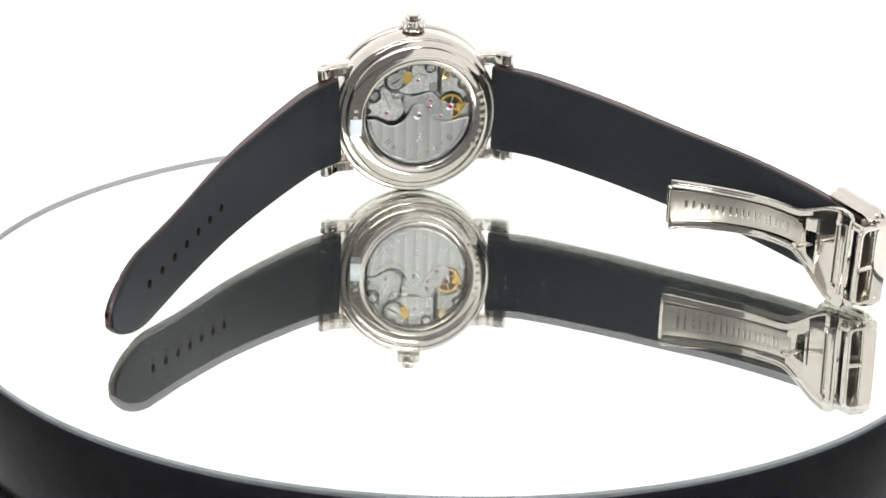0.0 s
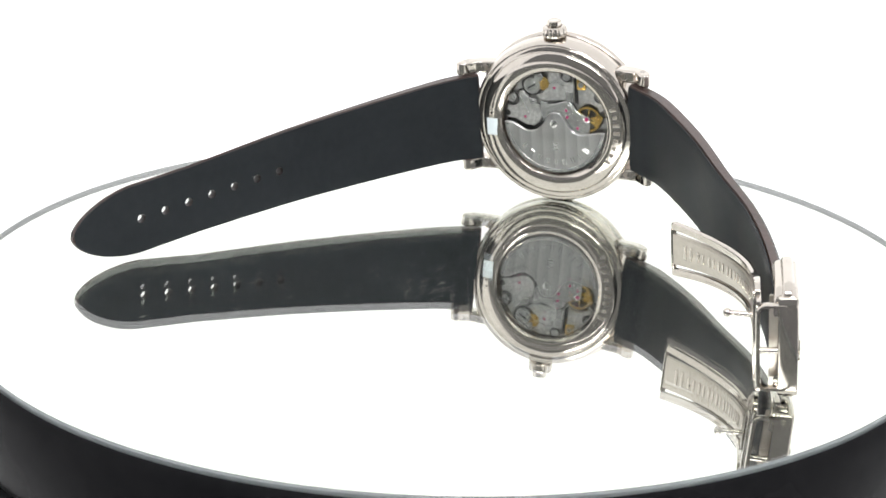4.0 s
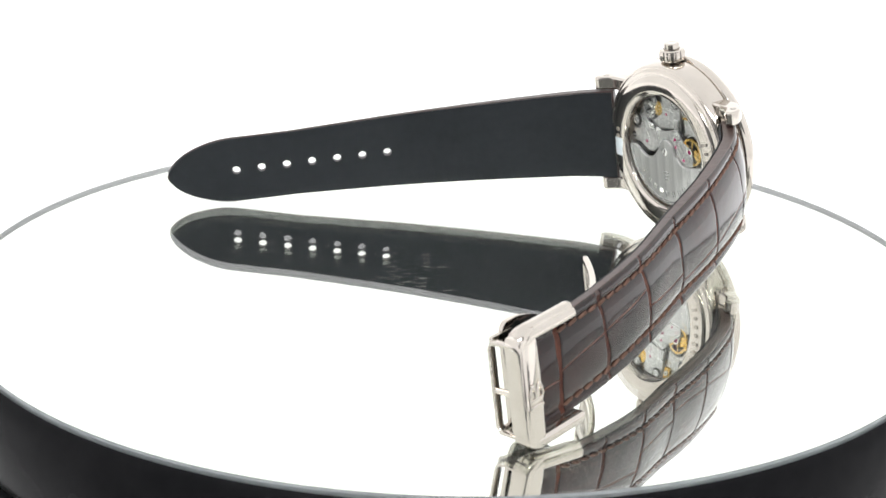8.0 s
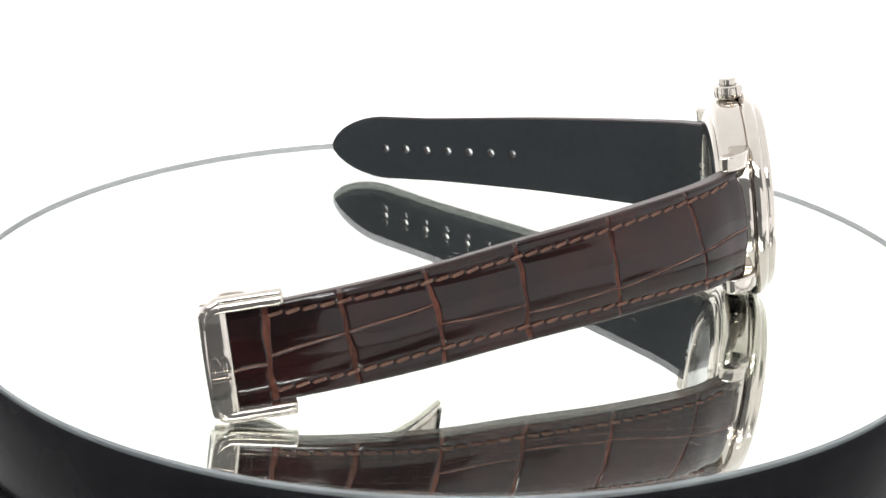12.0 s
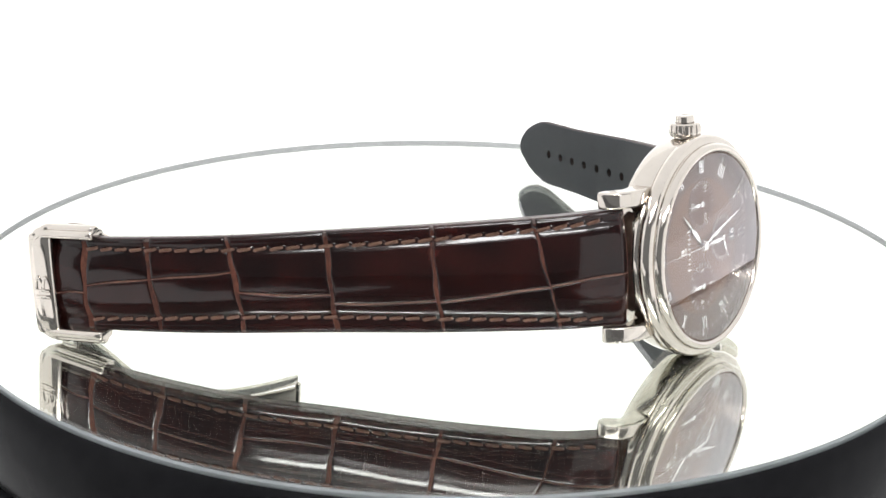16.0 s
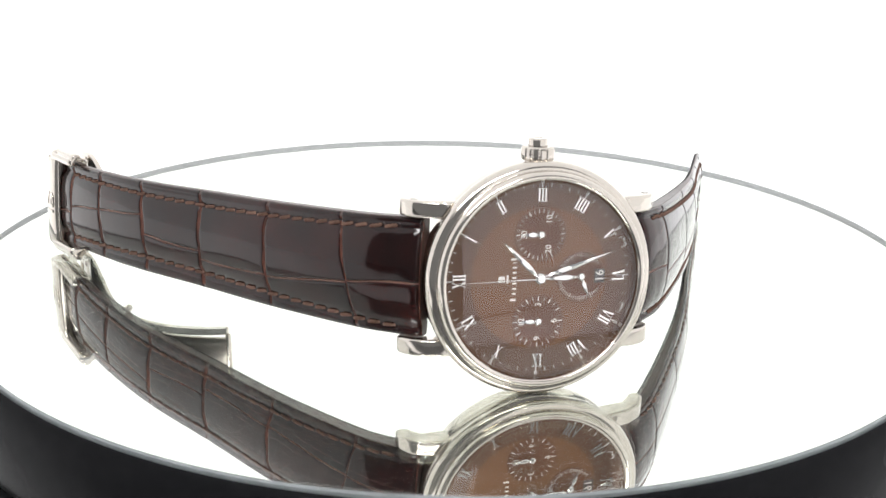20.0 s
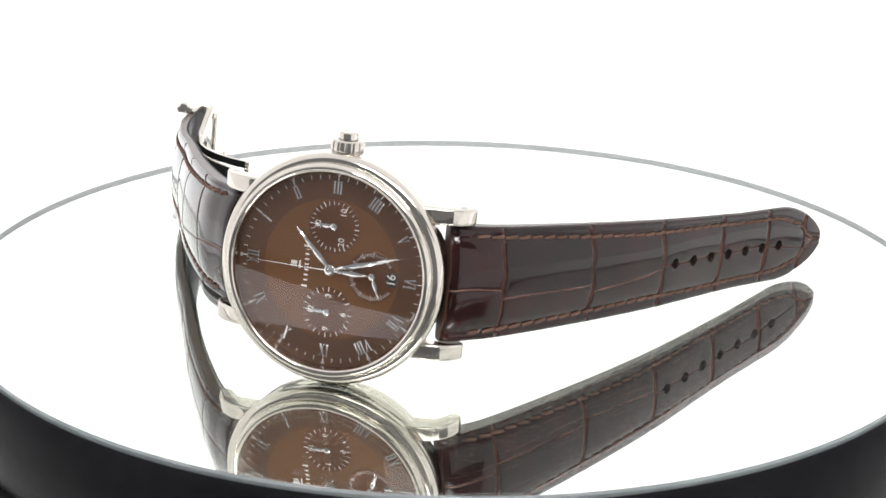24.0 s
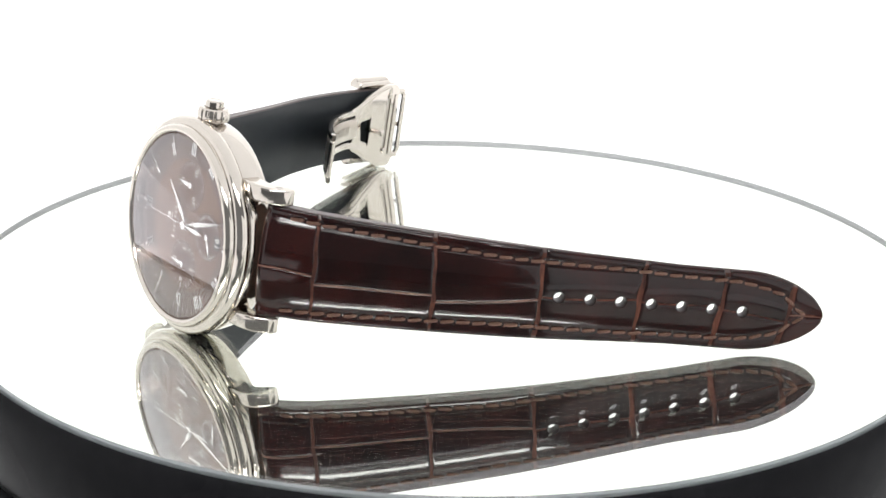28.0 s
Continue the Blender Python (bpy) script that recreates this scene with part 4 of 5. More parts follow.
def strap_lining(strap, n=110, m=16):
    s = Shape()
    vs = []
    for i in range(n + 1):
        a = strap.length * (0.004 + 0.992 * i / n)
        c, _, out = strap.station(a)
        w, t = strap.width(a) - 0.25, strap.thickness(a)
        for depth, order in ((t - 0.43, 1), (t, -1)):
            for j in range(m + 1):
                v = order * (-1 + 2 * j / m)
                r = 0.25 * max(0.0, (abs(v) - 0.92) / 0.08) ** 2 if order < 0 else 0
                vs.append((c[0] - out[0] * (depth - r), c[1] - out[1] * (depth - r), v * w + strap.mid(a)))
    k = 2 * m + 2
    fs = [(i * k + j, i * k + (j + 1) % k, (i + 1) * k + (j + 1) % k, (i + 1) * k + j) for i in range(n) for j in range(k)]
    fs += [tuple(range(k - 1, -1, -1)), tuple(n * k + j for j in range(k))]
    return s.add(vs, fs)


def scale_piece(strap, s_lo, s_hi, v_lo, v_hi, seed):
    """One glazed scale between two cross creases and two long lines; s_* and v_* are functions of the other way."""
    rnd = random.Random(seed)
    nu, nv = 26, 34
    top, low = [], []
    proud = 0.13 + 0.05 * rnd.random()
    for i in range(nu + 1):
        for j in range(nv + 1):
            # points crowd towards the edges, for a rounded rim
            fu = 0.5 - 0.5 * math.cos(math.pi * i / nu)
            fv = 0.5 - 0.5 * math.cos(math.pi * j / nv)
            v = v_lo(0.5) + (v_hi(0.5) - v_lo(0.5)) * fv
            a, b = s_lo(v), s_hi(v)
            s = a + (b - a) * fu
            v0, v1 = v_lo(fu), v_hi(fu)
            v = v0 + (v1 - v0) * fv
            w = strap.width(s)
            du = min(s - a, b - s)
            dv0 = (v - v0) * w if v0 > -0.96 else (v - v0) * w * 3
            dv1 = (v1 - v) * w if v1 < 0.96 else (v1 - v) * w * 3
            d = max(0.0, min(du, dv0, dv1))
            h = proud * (1 - math.exp(-(d / 0.11) ** 1.2)) - 0.12
            swell = 0.09 * math.sin(math.pi * fu) * math.sin(math.pi * fv)
            top.append(strap.point(s, v, h + swell))
            low.append(strap.point(s, v, -0.45))
    vs = top + low
    N = (nu + 1) * (nv + 1)
    fs = []
    idx = lambda i, j: i * (nv + 1) + j
    for i in range(nu):
        for j in range(nv):
            q = (idx(i, j), idx(i + 1, j), idx(i + 1, j + 1), idx(i, j + 1))
            fs += [q, tuple(N + x for x in reversed(q))]
    rim = [idx(i, 0) for i in range(nu)] + [idx(nu, j) for j in range(nv)] + [idx(i, nv) for i in range(nu, 0, -1)] + [idx(0, j) for j in range(nv, 0, -1)]
    for a, b in zip(rim, rim[1:] + rim[:1]):
        fs.append((a, N + a, N + b, b))
    return Shape().add(vs, fs)


def drilled(me, cutters):
    """The mesh with round holes cut through it."""
    ob = new("blank", me)
    c = new("drill", mesh_of("drill", cutters, GROOVE))
    mod = ob.modifiers.new("holes", "BOOLEAN")
    mod.operation, mod.solver, mod.object = "DIFFERENCE", "EXACT", c
    bpy.context.view_layer.update()
    res = bpy.data.meshes.new_from_object(ob.evaluated_get(bpy.context.evaluated_depsgraph_get()))
    bpy.data.objects.remove(ob)
    bpy.data.objects.remove(c)
    res.set_sharp_from_angle(angle=radians(35))
    return res


def stitch_mesh():
    """Three strands of thread laid in a twist, 2.75 mm long along x, z up."""
    s = Shape()
    n, seg, L = 24, 6, 2.75
    for strand in range(3):
        vs, fs = [], []
        for i in range(n + 1):
            u = i / n
            x = (u - 0.5) * L
            dip = -0.55 * (abs(2 * u - 1) ** 6)
            a = 2 * math.pi * strand / 3 + 8.5 * u
            cy, cz = 0.19 * math.cos(a) * (1 - 0.5 * abs(2 * u - 1) ** 4), 0.17 * math.sin(a) + dip
            r = 0.165 * (1 - 0.3 * abs(2 * u - 1) ** 8)
            for k in range(seg):
                b = 2 * math.pi * k / seg
                vs.append((x, cy + r * math.cos(b), cz + r * 0.85 * math.sin(b)))
        for i in range(n):
            for k in range(seg):
                fs.append((i * seg + k, i * seg + (k + 1) % seg, (i + 1) * seg + (k + 1) % seg, (i + 1) * seg + k))
        fs += [tuple(range(seg - 1, -1, -1)), tuple(n * seg + k for k in range(seg))]
        s.add(vs, fs)
    return mesh_of("stitch", s, THREAD, 60)


STITCH = stitch_mesh()
PRICK = mesh_of("stitch_hole", turned([(0.95, -0.22), (0.78, -0.02), (0.62, 0.05), (0.48, 0.0), (0.42, -0.16), (0.3, -0.4), (0.01, -0.42)], 14, "z", slots=[0, 0, 0, 1, 1, 1]).move(
    Matrix.Diagonal((0.72, 0.9, 1, 1))), [LEATHER, GROOVE])


def sew(strap, parent, line):
    """Stitches at an even pitch along a line of (s, v)."""
    pts = [Vector(strap.point(s, v, 0.32)) for s, v in line]
    outs = [strap.station(s)[2] for s, v in line]
    d = [0.0]
    for a, b in zip(pts, pts[1:]):
        d.append(d[-1] + (b - a).length)
    count = max(1, round(d[-1] / 3.05))
    pitch = d[-1] / count

    def at(q):
        return Vector([np.interp(q, d, [p[i] for p in pts]) for i in range(3)])

    def out(q):
        return Vector((np.interp(q, d, [o[0] for o in outs]), np.interp(q, d, [o[1] for o in outs]), 0)).normalized()
    rnd = random.Random(5)
    for k in range(count):
        q = (k + 0.5) * pitch
        x = (at(q + 1.2) - at(q - 1.2)).normalized()
        z = out(q)
        y = z.cross(x).normalized()
        z = x.cross(y)
        m = Matrix((x, y, z)).transposed().to_4x4() @ Matrix.Rotation(radians(rnd.uniform(5, 10)), 4, "Z")
        ob = part("stitch", STITCH, None, parent)
        ob.matrix_basis = Matrix.Translation(at(q) * MM) @ m
        p = at(k * pitch) - z * 0.17
        ob = part("stitch_hole", PRICK, None, parent)
        ob.matrix_basis = Matrix.Translation(p * MM) @ m


def build_strap(name, strap, creases, slants, long_v, label, holes=()):
    cut = Shape()
    for s, v in holes:
        c, _, out = strap.station(s)
        o = Vector((out[0], out[1], 0))
        p = Vector((c[0], c[1], v * strap.width(s) + strap.mid(s)))
        turn = Vector((0, 0, 1)).rotation_difference(o).to_matrix().to_4x4()
        bore = turned([(1.0, -6), (1.0, -1.6), (1.14, -0.2), (1.14, 4)], 24, "z")
        bore.f += [tuple(range(23, -1, -1)), tuple(range(72, 96))]
        bore.m = [0] * len(bore.f)
        cut.join(bore.move(Matrix.Translation(p) @ turn))

    def made(nm, shape, mats, hit):
        me = mesh_of(nm, shape, mats)
        return drilled(me, cut) if hit and holes else me
    body = part(name, made(name, strap_body(strap), [CREASE, EDGE], True), None, watch, label)
    for s, v in holes:
        c, _, out = strap.station(s)
        o = Vector((out[0], out[1], 0))
        turn = Vector((0, 0, 1)).rotation_difference(o).to_matrix().to_4x4()
        top = strap.height(s, v) + 0.05
        tube = turned([(1.04, -strap.thickness(s) + 0.04), (0.97, -strap.thickness(s) + 0.2), (0.95, -1.2), (0.98, -0.4), (1.04, top - 0.12), (1.14, top + 0.04), (1.3, top - 0.1)], 28, "z")
        part("hole_wall", tube.move(Matrix.Translation((c[0], c[1], v * strap.width(s) + strap.mid(s))) @ turn), LACQUER, body)
    part("lining", made("lining", strap_lining(strap), LINING, True), None, body, "smooth black rubbery lining")

    def cross(k):
        s0, sl = creases[k], slants[k]
        ph = 1.7 * k
        return lambda v: s0 + sl * v + 0.2 * math.sin(3.1 * v + ph) + 0.1 * math.sin(9 * v + 2 * ph)
    first, last = lambda v: 0.15, lambda v: strap.length - 0.12
    fences = [first] + [cross(k) for k in range(len(creases))] + [last]
    for k in range(len(fences) - 1):
        lo, hi = fences[k], fences[k + 1]
        a = (lambda f, g=(0.0 if k == 0 else 0.24 + 0.24 * lo(0) / strap.length): (lambda v: f(v) + g * (1 + 0.32 * math.sin(5.3 * v + 1.9 * k))))(lo)
        b = (lambda f, g=(0.0 if k == len(fences) - 2 else 0.24 + 0.24 * hi(0) / strap.length): (lambda v: f(v) - g * (1 + 0.32 * math.sin(4.1 * v + 2.3 * k))))(hi)
        va, vb = long_v[k]
        seam = lambda u, va=va, vb=vb, k=k: va + (vb - va) * u + 0.025 * math.sin(4 * u + k)
        w = strap.width((lo(0) + hi(0)) / 2)
        ridge, n = Shape(), 24
        for i in range(n + 1):
            u = i / n
            v0 = seam(u)
            q = a(v0) + (b(v0) - a(v0)) * u
            r = 0.17 * (0.75 + 0.25 * math.sin(7 * u + k)) * min(1.0, 6 * u + 0.3, 6 * (1 - u) + 0.3)
            ridge.v += [strap.point(q, v0 + r * x / strap.width(q), y) for x, y in ((-1.25, -0.14), (-0.8, -0.01), (0.0, 0.03), (0.8, -0.01), (1.25, -0.14))]
        ridge.f = [(i * 5 + j, i * 5 + j + 1, i * 5 + j + 6, i * 5 + j + 5) for i in range(n) for j in range(4)]
        ridge.m = [0] * len(ridge.f)
        part("crease_ridge", made("crease_ridge", ridge, RIDGE, False), None, body) if not any(lo(0) < h < hi(0) for h, v in holes) else None
        for side in (0, 1):
            f0 = (lambda u: -0.985) if side == 0 else (lambda u, seam=seam, w=w: seam(u) + 0.12 / w)
            f1 = (lambda u, seam=seam, w=w: seam(u) - 0.12 / w) if side == 0 else (lambda u: 0.985)
            sh = scale_piece(strap, a, b, f0, f1, 100 * k + side)
            hit = any(lo(v) - 1.2 < s < hi(v) + 1.2 for s, v in holes)
            part("scale", made("scale", sh, LEATHER, hit), None, body)
    return body


UPPER = Strap([(-21.3, 3.3), (-24.9, 6.4), (-31.6, 13.0), (-43.2, 29.9), (-53.1, 47.2), (-62.6, 63.3), (-69.3, 78.0), (-73.8, 91.0), (-75.7, 98.6)], -1,
              (10.9, 8.7), (4.3, 2.9), (1.6, 0.65), sag=-0.9, flare=0.5,
              sewn=((5, 22, 48, 75, 102), (0.84, 0.78, 0.71, 0.72, 0.77), (0.85, 0.77, 0.69, 0.65, 0.74)))
LOWER = Strap([(21.3, 3.3), (25.1, 6.5), (30.5, 12.4), (41.6, 28.5), (52.0, 45.5), (61.0, 62.9), (70.5, 80.8), (79.0, 96.5)], 1,
              (10.9, 8.1), (4.3, 1.8), (1.7, 0.4), tip=16.0, taper=1.38, sag=1.2,
              sewn=((5, 26, 47, 70, 92, 101.5, 106.4), (0.84, 0.78, 0.71, 0.75, 0.72, 0.56, 0.03), (0.84, 0.78, 0.71, 0.75, 0.72, 0.56, 0.03)))


def s_at(strap, x, y):
    return float(strap.s[np.argmin(np.hypot(strap.xy[:, 0] - x, strap.xy[:, 1] - y))])


def build_straps():
    S = UPPER
    up = build_strap("buckle_strap", S, [15.0, 35.15, 54.85, 72.85, 89.4, 103.6], [2.0, 0.75, 0.75, 1.1, 0.6, 0.0],
                     [(-0.08, -0.16), (-0.22, -0.38), (-0.40, -0.39), (-0.23, -0.15), (0.30, 0.12), (0.16, -0.03), (-0.17, -0.21)],
                     "dark brown glazed alligator strap half with folding clasp")
    for q in (1, -1):
        sew(S, up, [(a, q * S.seam(a, q)) for a in np.linspace(4.6, 103.2, 61)])
    L = LOWER
    hole_s = [s_at(L, 53.75, 49.6) + 6.11 * k for k in range(7)]
    low = build_strap("tip_strap", L, [10.8, 33.0, 53.25, 72.9, 89.1, 102.8], [-0.6, -0.7, -0.3, 0.0, 0.2, 0.9],
                      [(-0.08, -0.07), (-0.27, -0.17), (-0.36, -0.08), (-0.03, 0.06), (0.05, 0.04), (0.03, -0.22), (0.0, 0.0)],
                      "dark brown glazed alligator strap half with seven holes", [(s, 0.0) for s in hole_s])
    for q in (1, -1):
        sew(L, low, [(a, q * L.seam(a, q)) for a in np.linspace(4.8, L.length - 3.6, 121)])


# ---- folding clasp at the end of the buckle strap ----
def build_clasp():
    c, d, out = UPPER.station(UPPER.length)
    # clasp space: e along the strap's end, n inwards from the strap's outer face, z across
    base = Matrix(((d[0], -out[0], 0, c[0]), (d[1], -out[1], 0, c[1]), (0, 0, 1, -0.7), (0, 0, 0, 1)))

    hw = 11.0

    def lid(outline, n0, n1, bev=0.25):
        """An outline in (e, z), from depth n0 to n1, in the watch's space."""
        return rounded(prism(outline, n0, n1).move(Matrix(((1, 0, 0, 0), (0, 0, 1, 0), (0, 1, 0, 0), (0, 0, 0, 1)))), bev, 2, 35).move(base)
    cover = Shape()
    zs = [hw * math.sin(a) for a in np.linspace(-math.pi / 2, math.pi / 2, 33)]
    reach = lambda z: 0.25 * (1 - (z / hw) ** 2) + (3.5 if abs(z) < hw - 2.6 else 0.9 + 2.6 * math.sqrt(max(0.0, 1 - ((abs(z) - hw + 2.6) / 2.6) ** 2)))
    vs, cols = [], 13
    for z in zs:
        for k in range(cols):
            q = math.sin(math.pi * (k / (cols - 1) - 0.5))
            e = -1.1 + (reach(z) + 1.1) * (q + 1) / 2
            vs.append((e, -2.2 + 0.28 * q * q + 0.5 * abs(q) ** 9 + 0.25 * (z / hw) ** 2 + 0.6 * abs(z / hw) ** 9, z))
    half = len(vs)
    vs += [(e, -0.6, z) for e, n, z in vs]
    quads = [(i * cols + k, i * cols + k + 1, (i + 1) * cols + k + 1, (i + 1) * cols + k) for i in range(len(zs) - 1) for k in range(cols - 1)]
    rim = [k for k in range(cols)] + [i * cols + cols - 1 for i in range(1, len(zs))] + [(len(zs) - 1) * cols + k for k in range(cols - 2, -1, -1)] + [i * cols for i in range(len(zs) - 2, 0, -1)]
    cover.add(vs, quads + [tuple(half + i for i in f) for f in quads] + [(a, b, b + half, a + half) for a, b in zip(rim, rim[1:] + rim[:1])])
    clasp = part("folding_clasp", cover.move(base), GOLD, watch, "polished white gold folding clasp, opened")
    bowed = [(reach(z) + 0.12, z) for z in np.linspace(-9.9, 9.9, 27)]
    part("end_wall", lid(bowed + [(e - 1.5, z) for e, z in reversed(bowed)], -1.95, 1.7, 0.45), GOLD, clasp, "smooth bowed end wall")
    # two beaded side rails, round at both ends
    bead = flowing([(-1.2, 8.9), (-1.6, 9.25), (-1.66, 9.9), (-1.4, 10.45), (-1.0, 10.62), (-0.92, 10.72), (-0.85, 11.1), (-0.4, 11.45), (0.4, 11.52), (1.0, 11.32), (1.2, 10.9),
                    (1.35, 10.74), (2.1, 10.6), (2.6, 10.2), (2.75, 9.6), (2.5, 8.95)], 3)
    stops = [-11.1 + 0.6 * (1 - math.cos(a)) for a in np.linspace(0, math.pi / 2, 6)] + list(np.linspace(-9, -0.3, 5)) + [-0.3 + 3.0 * math.sin(a) for a in np.linspace(0.1, math.pi / 2, 14)]
    for q in (1, -1):
        rail, m = Shape(), len(bead)
        for e in stops:
            tail = max(0.0, (-10.5 - e) / 0.6)
            k = 1 - 0.3 * (1 - math.sqrt(max(0.0, 1 - tail * tail)))
            turn_in = 0.0 if e < -0.3 else 3.0 - math.sqrt(max(0.0, 9.0 - (e + 0.3) ** 2))
            rail.v += [(e, 0.2 + (n - 0.5) * k, q * (9.9 + (z - 9.9) * k - turn_in)) for n, z in bead]
        rail.f = [(i * m + j, i * m + (j + 1) % m, (i + 1) * m + (j + 1) % m, (i + 1) * m + j) for i in range(len(stops) - 1) for j in range(m)]
        rail.f += [tuple(range(m - 1, -1, -1)), tuple((len(stops) - 1) * m + j for j in range(m))]
        rail.m = [0] * len(rail.f)
        part("side_rail", rail.move(base), GOLD, clasp, "", 50)
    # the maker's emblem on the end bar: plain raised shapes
    for z0, z1, e0, e1 in ((-2.9, -2.2, -0.5, 2.8), (-1.6, -1.0, -0.5, 2.8)):
        part("emblem_bar", lid([(e0, z0), (e1, z0), (e1, z1), (e0, z1)], -2.34, -1.8, 0.1), GOLD, clasp)
    for ec, er in ((0.25, 0.95), (1.95, 1.0)):
        arch = [(ec + er * math.sin(a), -1.0 + 2.7 * math.cos(a)) for a in np.linspace(-math.pi / 2, math.pi / 2, 15)]
        arch += [(ec + 0.42 * er * math.sin(a), -1.0 + 1.7 * math.cos(a)) for a in np.linspace(math.pi / 2, -math.pi / 2, 15)]
        part("emblem_arch", lid(arch, -2.34, -1.8, 0.08), GOLD, clasp)
    # end loop, square to the strap, with a cross pin
    loop = Shape()
    lw, lr, seg = 8.9, 2.0, 8
    path = []
    for cn, cz, a0 in ((5.7 - lr, lw - lr, 0.0), (-1.0 + lr, lw - lr, 0.5 * math.pi), (-1.0 + lr, -lw + lr, math.pi), (5.7 - lr, -lw + lr, 1.5 * math.pi)):
        for a in np.linspace(a0, a0 + math.pi / 2, 9):
            path.append((cn, cz, math.cos(a), math.sin(a)))
    for cn, cz, un, uz in path:
        for k in range(seg):
            b = 2 * math.pi * k / seg + math.pi / 8
            w = lr - 0.5 + 0.5 * max(-0.85, min(0.85, 1.3 * math.cos(b)))
            loop.v.append((3.05 + 0.85 * max(-0.85, min(0.85, 1.3 * math.sin(b))), cn + un * w, cz + uz * w))
    np_ = len(path)
    loop.f = [(i * seg + k, i * seg + (k + 1) % seg, ((i + 1) % np_) * seg + (k + 1) % seg, ((i + 1) % np_) * seg + k) for i in range(np_) for k in range(seg)]
    loop.m = [0] * len(loop.f)
    part("end_loop", loop.move(base), GOLD, clasp, "rounded end loop", 50)
    part("strap_end_cap", rounded(prism([(0.25, -0.4), (0.75, -0.4), (0.75, 3.2), (0.25, 3.2)], -9.3, 9.3), 0.2, 2, 35).move(base), GOLD_SATIN, clasp, "polished cap over the strap's end")
    part("cross_pin", rod((3.1, -0.4, -0.6), (3.1, 5.0, -0.6), 0.62, 18).move(base), GOLD, clasp)
    # the centre line of plate and blade: along e, depth n, sideways z
    tip_e, tip_n = (base.inverted() @ Vector((-45.6, 63.4, 0))).xy
    off = -1.3
    back_of = lambda e: max(0.0, min(1.0, (-12.0 - e) / (-12.0 - tip_e)))
    depth = lambda e: 4.75 + (tip_n - 4.75) * back_of(e) ** 2.3
    side = lambda e: off * back_of(e) ** 1.6

    def half_width(e):
        if e > -1.4:
            return 10.6 - 2.2 * (1 - math.sqrt(max(0.0, 1 - ((e + 1.4) / 2.05) ** 2)))
        k = max(0.0, min(1.0, (-2.5 - e) / 16.0))
        w = 10.6 - 5.6 * k * k * (3 - 2 * k)
        return w + 1.1 * max(0.0, (-24.0 - e) / (-24.0 - tip_e)) ** 2.4

    def strip(e0, e1, za, zb, th, lift=0.0, n=24, soft=0.16):
        """A curved piece along the centre line; za and zb give its two sides."""
        vs = []
        for i in range(n + 1):
            e = e0 + (e1 - e0) * i / n
            t = Vector((0.2, depth(e + 0.1) - depth(e - 0.1))).normalized()
            nx, ny = -t.y, t.x
            for k in (lift, lift + th):
                vs += [(e + nx * k, depth(e) + ny * k, side(e) + za(e)), (e + nx * k, depth(e) + ny * k, side(e) + zb(e))]
        fs = []
        for i in range(n):
            a, b = i * 4, i * 4 + 4
            fs += [(a, a + 1, b + 1, b), (a + 2, b + 2, b + 3, a + 3), (a, b, b + 2, a + 2), (a + 1, a + 3, b + 3, b + 1)]
        fs += [(0, 2, 3, 1), (n * 4, n * 4 + 1, n * 4 + 3, n * 4 + 2)]
        s = Shape().add(vs, fs)
        return rounded(s, soft, 2, 50) if soft else s
    flip = Matrix(((1, 0, 0, 0), (0, 0, 1, 0), (0, 1, 0, 0), (0, 0, 0, 1)))
    window = prism([(-13.4, 1.4), (-9.9, 2.2), (-9.0, -4.8), (-12.6, -3.4)], 2.0, 9.0).move(flip)
    groove = [(-3.1 + 0.62 * math.cos(a), (7.6 if math.sin(a) > 0 else -6.8) + 0.62 * math.sin(a)) for a in np.linspace(0.1, 2 * math.pi + 0.1, 24, endpoint=False)]
    gap = prism(groove, 2.0, 9.0).move(flip)
    sheet_me = mesh_of("base_plate", strip(-16.0, 0.6, lambda e: -0.5 - half_width(e), half_width, 0.95, 0.0, 40, 0.0).move(base), GOLD)
    cut_me = drilled(sheet_me, window.join(gap).move(base))
    cut = Shape().add([tuple(c / MM for c in v.co) for v in cut_me.vertices], [tuple(f.vertices) for f in cut_me.polygons])
    part("base_plate", rounded(cut, 0.14, 2, 55), GOLD, clasp, "slotted polished base plate")
    part("window_frame", strip(-9.7, -8.9, lambda e: -5.0, lambda e: 2.4, 0.35, 0.85, 3, 0.1).move(base), GOLD, clasp)
    part("slot_pin", rod((-3.1, 5.2, -6.6), (-3.1, 5.2, 7.4), 0.42, 14).move(base), GOLD_SATIN, clasp)
    for z in (7.7, -6.9):
        part("pivot", rod((-3.1, 4.8, z), (-3.1, 6.1, z), 0.75, 18).move(base), GOLD, clasp, "round pivot head")
    part("end_ridge", strip(-1.2, -0.4, lambda e: -8.0, lambda e: 8.0, 0.4, 0.85, 3, 0.18).move(base), GOLD, clasp)
    for q in (1, -1):
        za, zb = (lambda e: 7.7, lambda e: 9.2) if q > 0 else (lambda e: -9.2, lambda e: -7.7)
        part("loop_arm", strip(-1.7, 3.2, za, zb, 1.0, -0.2, 6, 0.4).move(base), GOLD, clasp)
    part("post", rod((-10.6, 5.4, -0.6), (-10.6, 10.0, -0.2), 0.55, 16, True).move(base), GOLD, clasp, "ball-headed catch post")
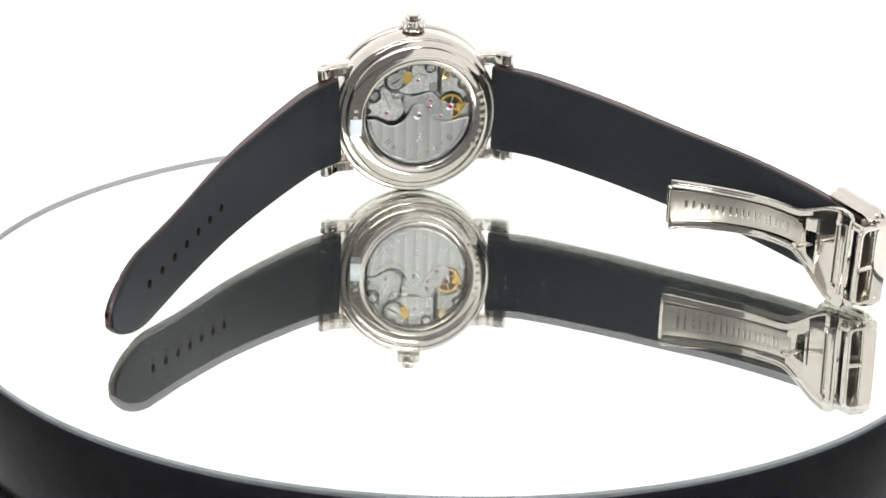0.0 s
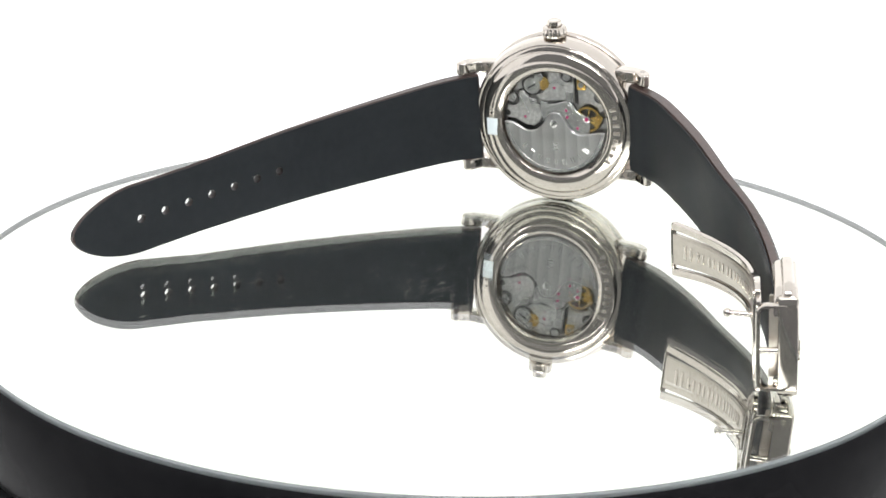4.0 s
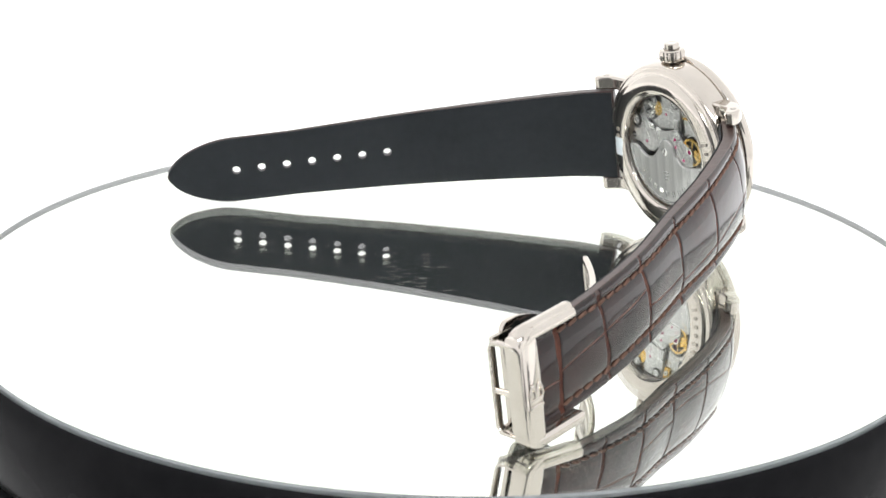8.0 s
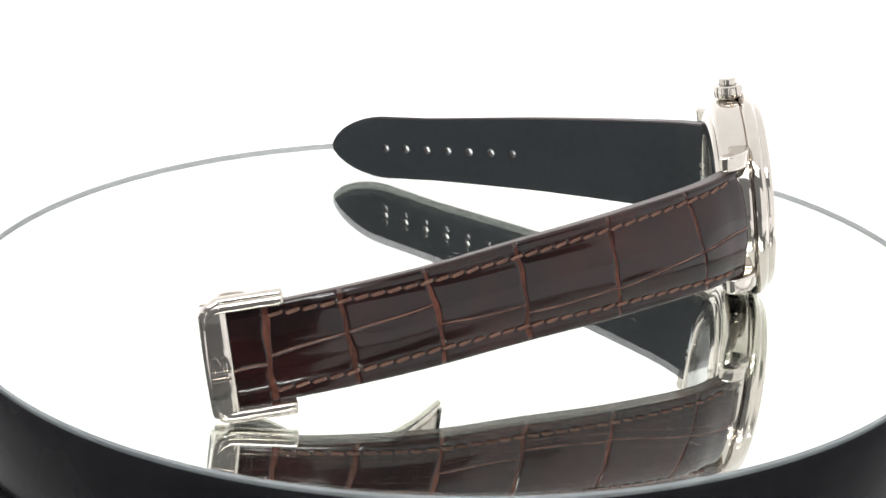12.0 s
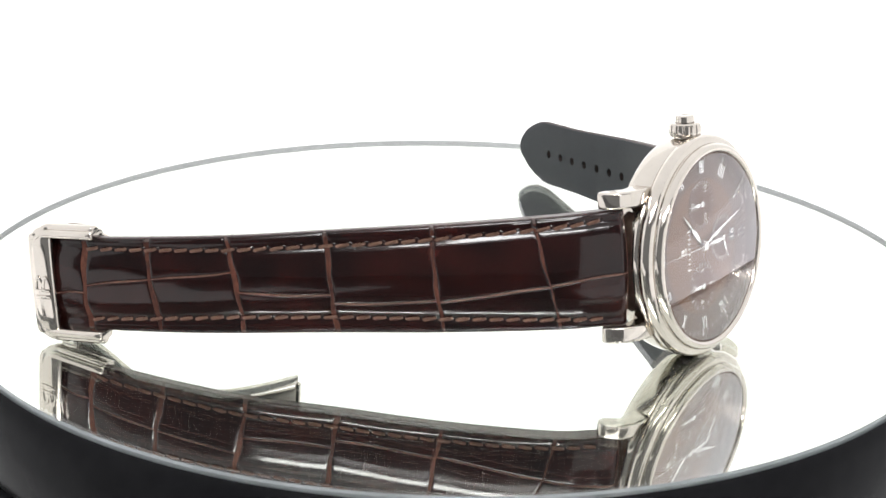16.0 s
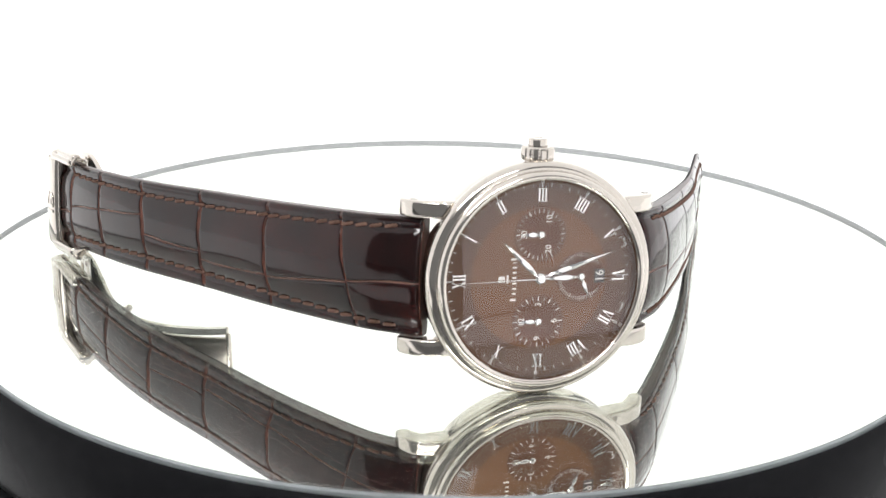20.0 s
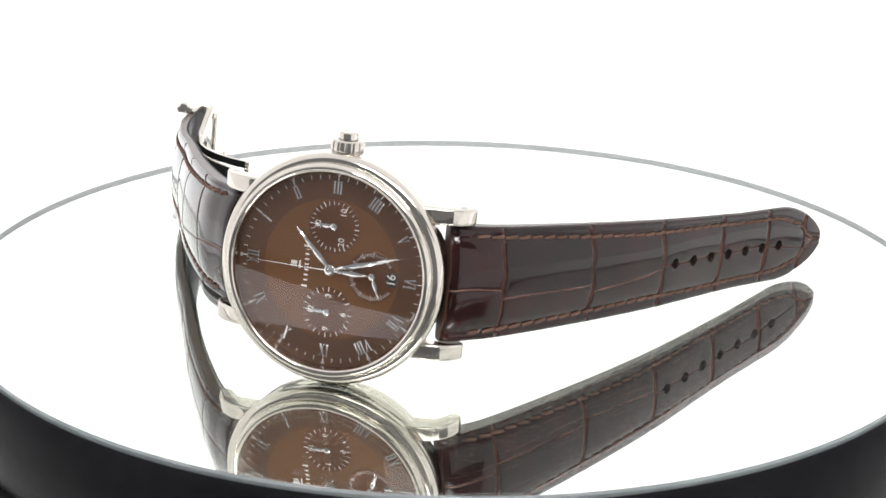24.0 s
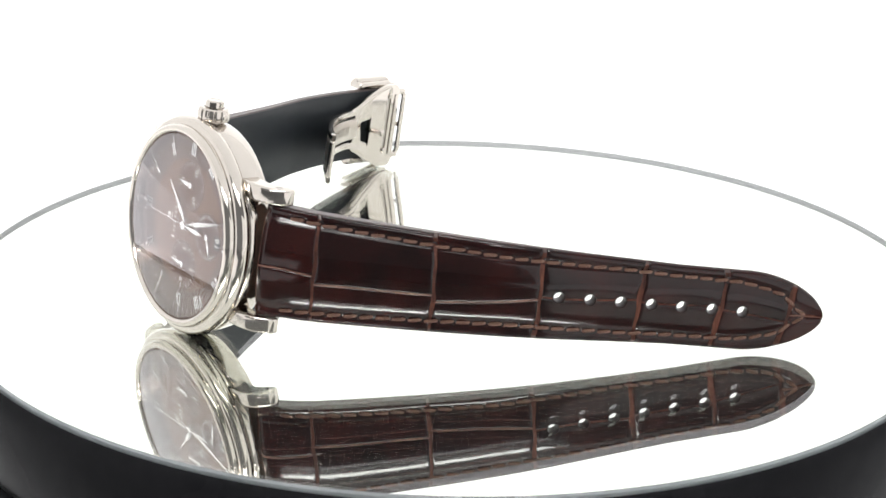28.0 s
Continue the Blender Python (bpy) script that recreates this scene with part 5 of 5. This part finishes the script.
    # the folding blade: a stamped tongue between two rails that run out of the plate
    tongue = lambda e: 2.7 + 0.75 * back_of(e) ** 2
    blade = part("blade", strip(tip_e, -13.2, lambda e: -tongue(e), tongue, 0.8, 0.1, 30).move(base), GOLD_SATIN, clasp, "curved folding blade with stamped panel")
    part("panel", strip(tip_e + 0.9, -14.6, lambda e: 0.45 - tongue(e), lambda e: tongue(e) - 0.45, 0.16, 0.9, 24, 0.07).move(base), GOLD_SATIN, blade)
    for q in (1, -1):
        za, zb = (lambda e: half_width(e) - 1.75, half_width) if q > 0 else (lambda e: -half_width(e), lambda e: 1.75 - half_width(e))
        part("blade_rail", strip(tip_e, -11.5, za, zb, 1.15, -0.05, 34, 0.45).move(base), GOLD, blade)
        za, zb = (lambda e: half_width(e) - 0.75, lambda e: half_width(e) - 0.12) if q > 0 else (lambda e: 0.12 - half_width(e), lambda e: 0.75 - half_width(e))
        part("rail_step", strip(tip_e + 0.6, -3.0, za, zb, 0.34, 0.85, 44, 0.14).move(base), GOLD, blade)
    e, n = tip_e + 0.1, depth(tip_e)
    part("end_bar", rounded(prism([(e - 0.6, n - 0.2), (e + 0.5, n - 0.2), (e + 0.7, n + 0.9), (e - 0.5, n + 0.95)], off - 4.5, off + 4.5), 0.4, 4, 35).move(base), GOLD, blade)
    for k in range(9):
        e0 = tip_e + 2.0 + 2.4 * k
        h = 1.55 if k == 0 else 1.15
        for d0, d1 in ((0.0, 0.45), (1.1, 1.5)):
            part("name_bar", strip(e0 + d0, e0 + d1, lambda e, h=h: -h, lambda e, h=h: h, 0.2, 1.0, 2, 0.06).move(base), GOLD, blade)


build_case()
build_dial()
build_movement()
build_straps()
build_clasp()


# ---- the table turns evenly, and the watch with it ----
def motions():
    stand = STANCE @ Matrix.Translation(tuple(c * MM for c in FOOT))
    times = [0.5 * k for k in range(57)]
    turn = lambda t: Matrix.Rotation(radians(TURN * (t - 21.0)), 4, "Z")
    walk(watch, [(t, turn(t) @ stand) for t in times])
    walk(turntable, [(t, turn(t) @ Matrix.Translation((0, 0, -0.0575))) for t in times])


motions()
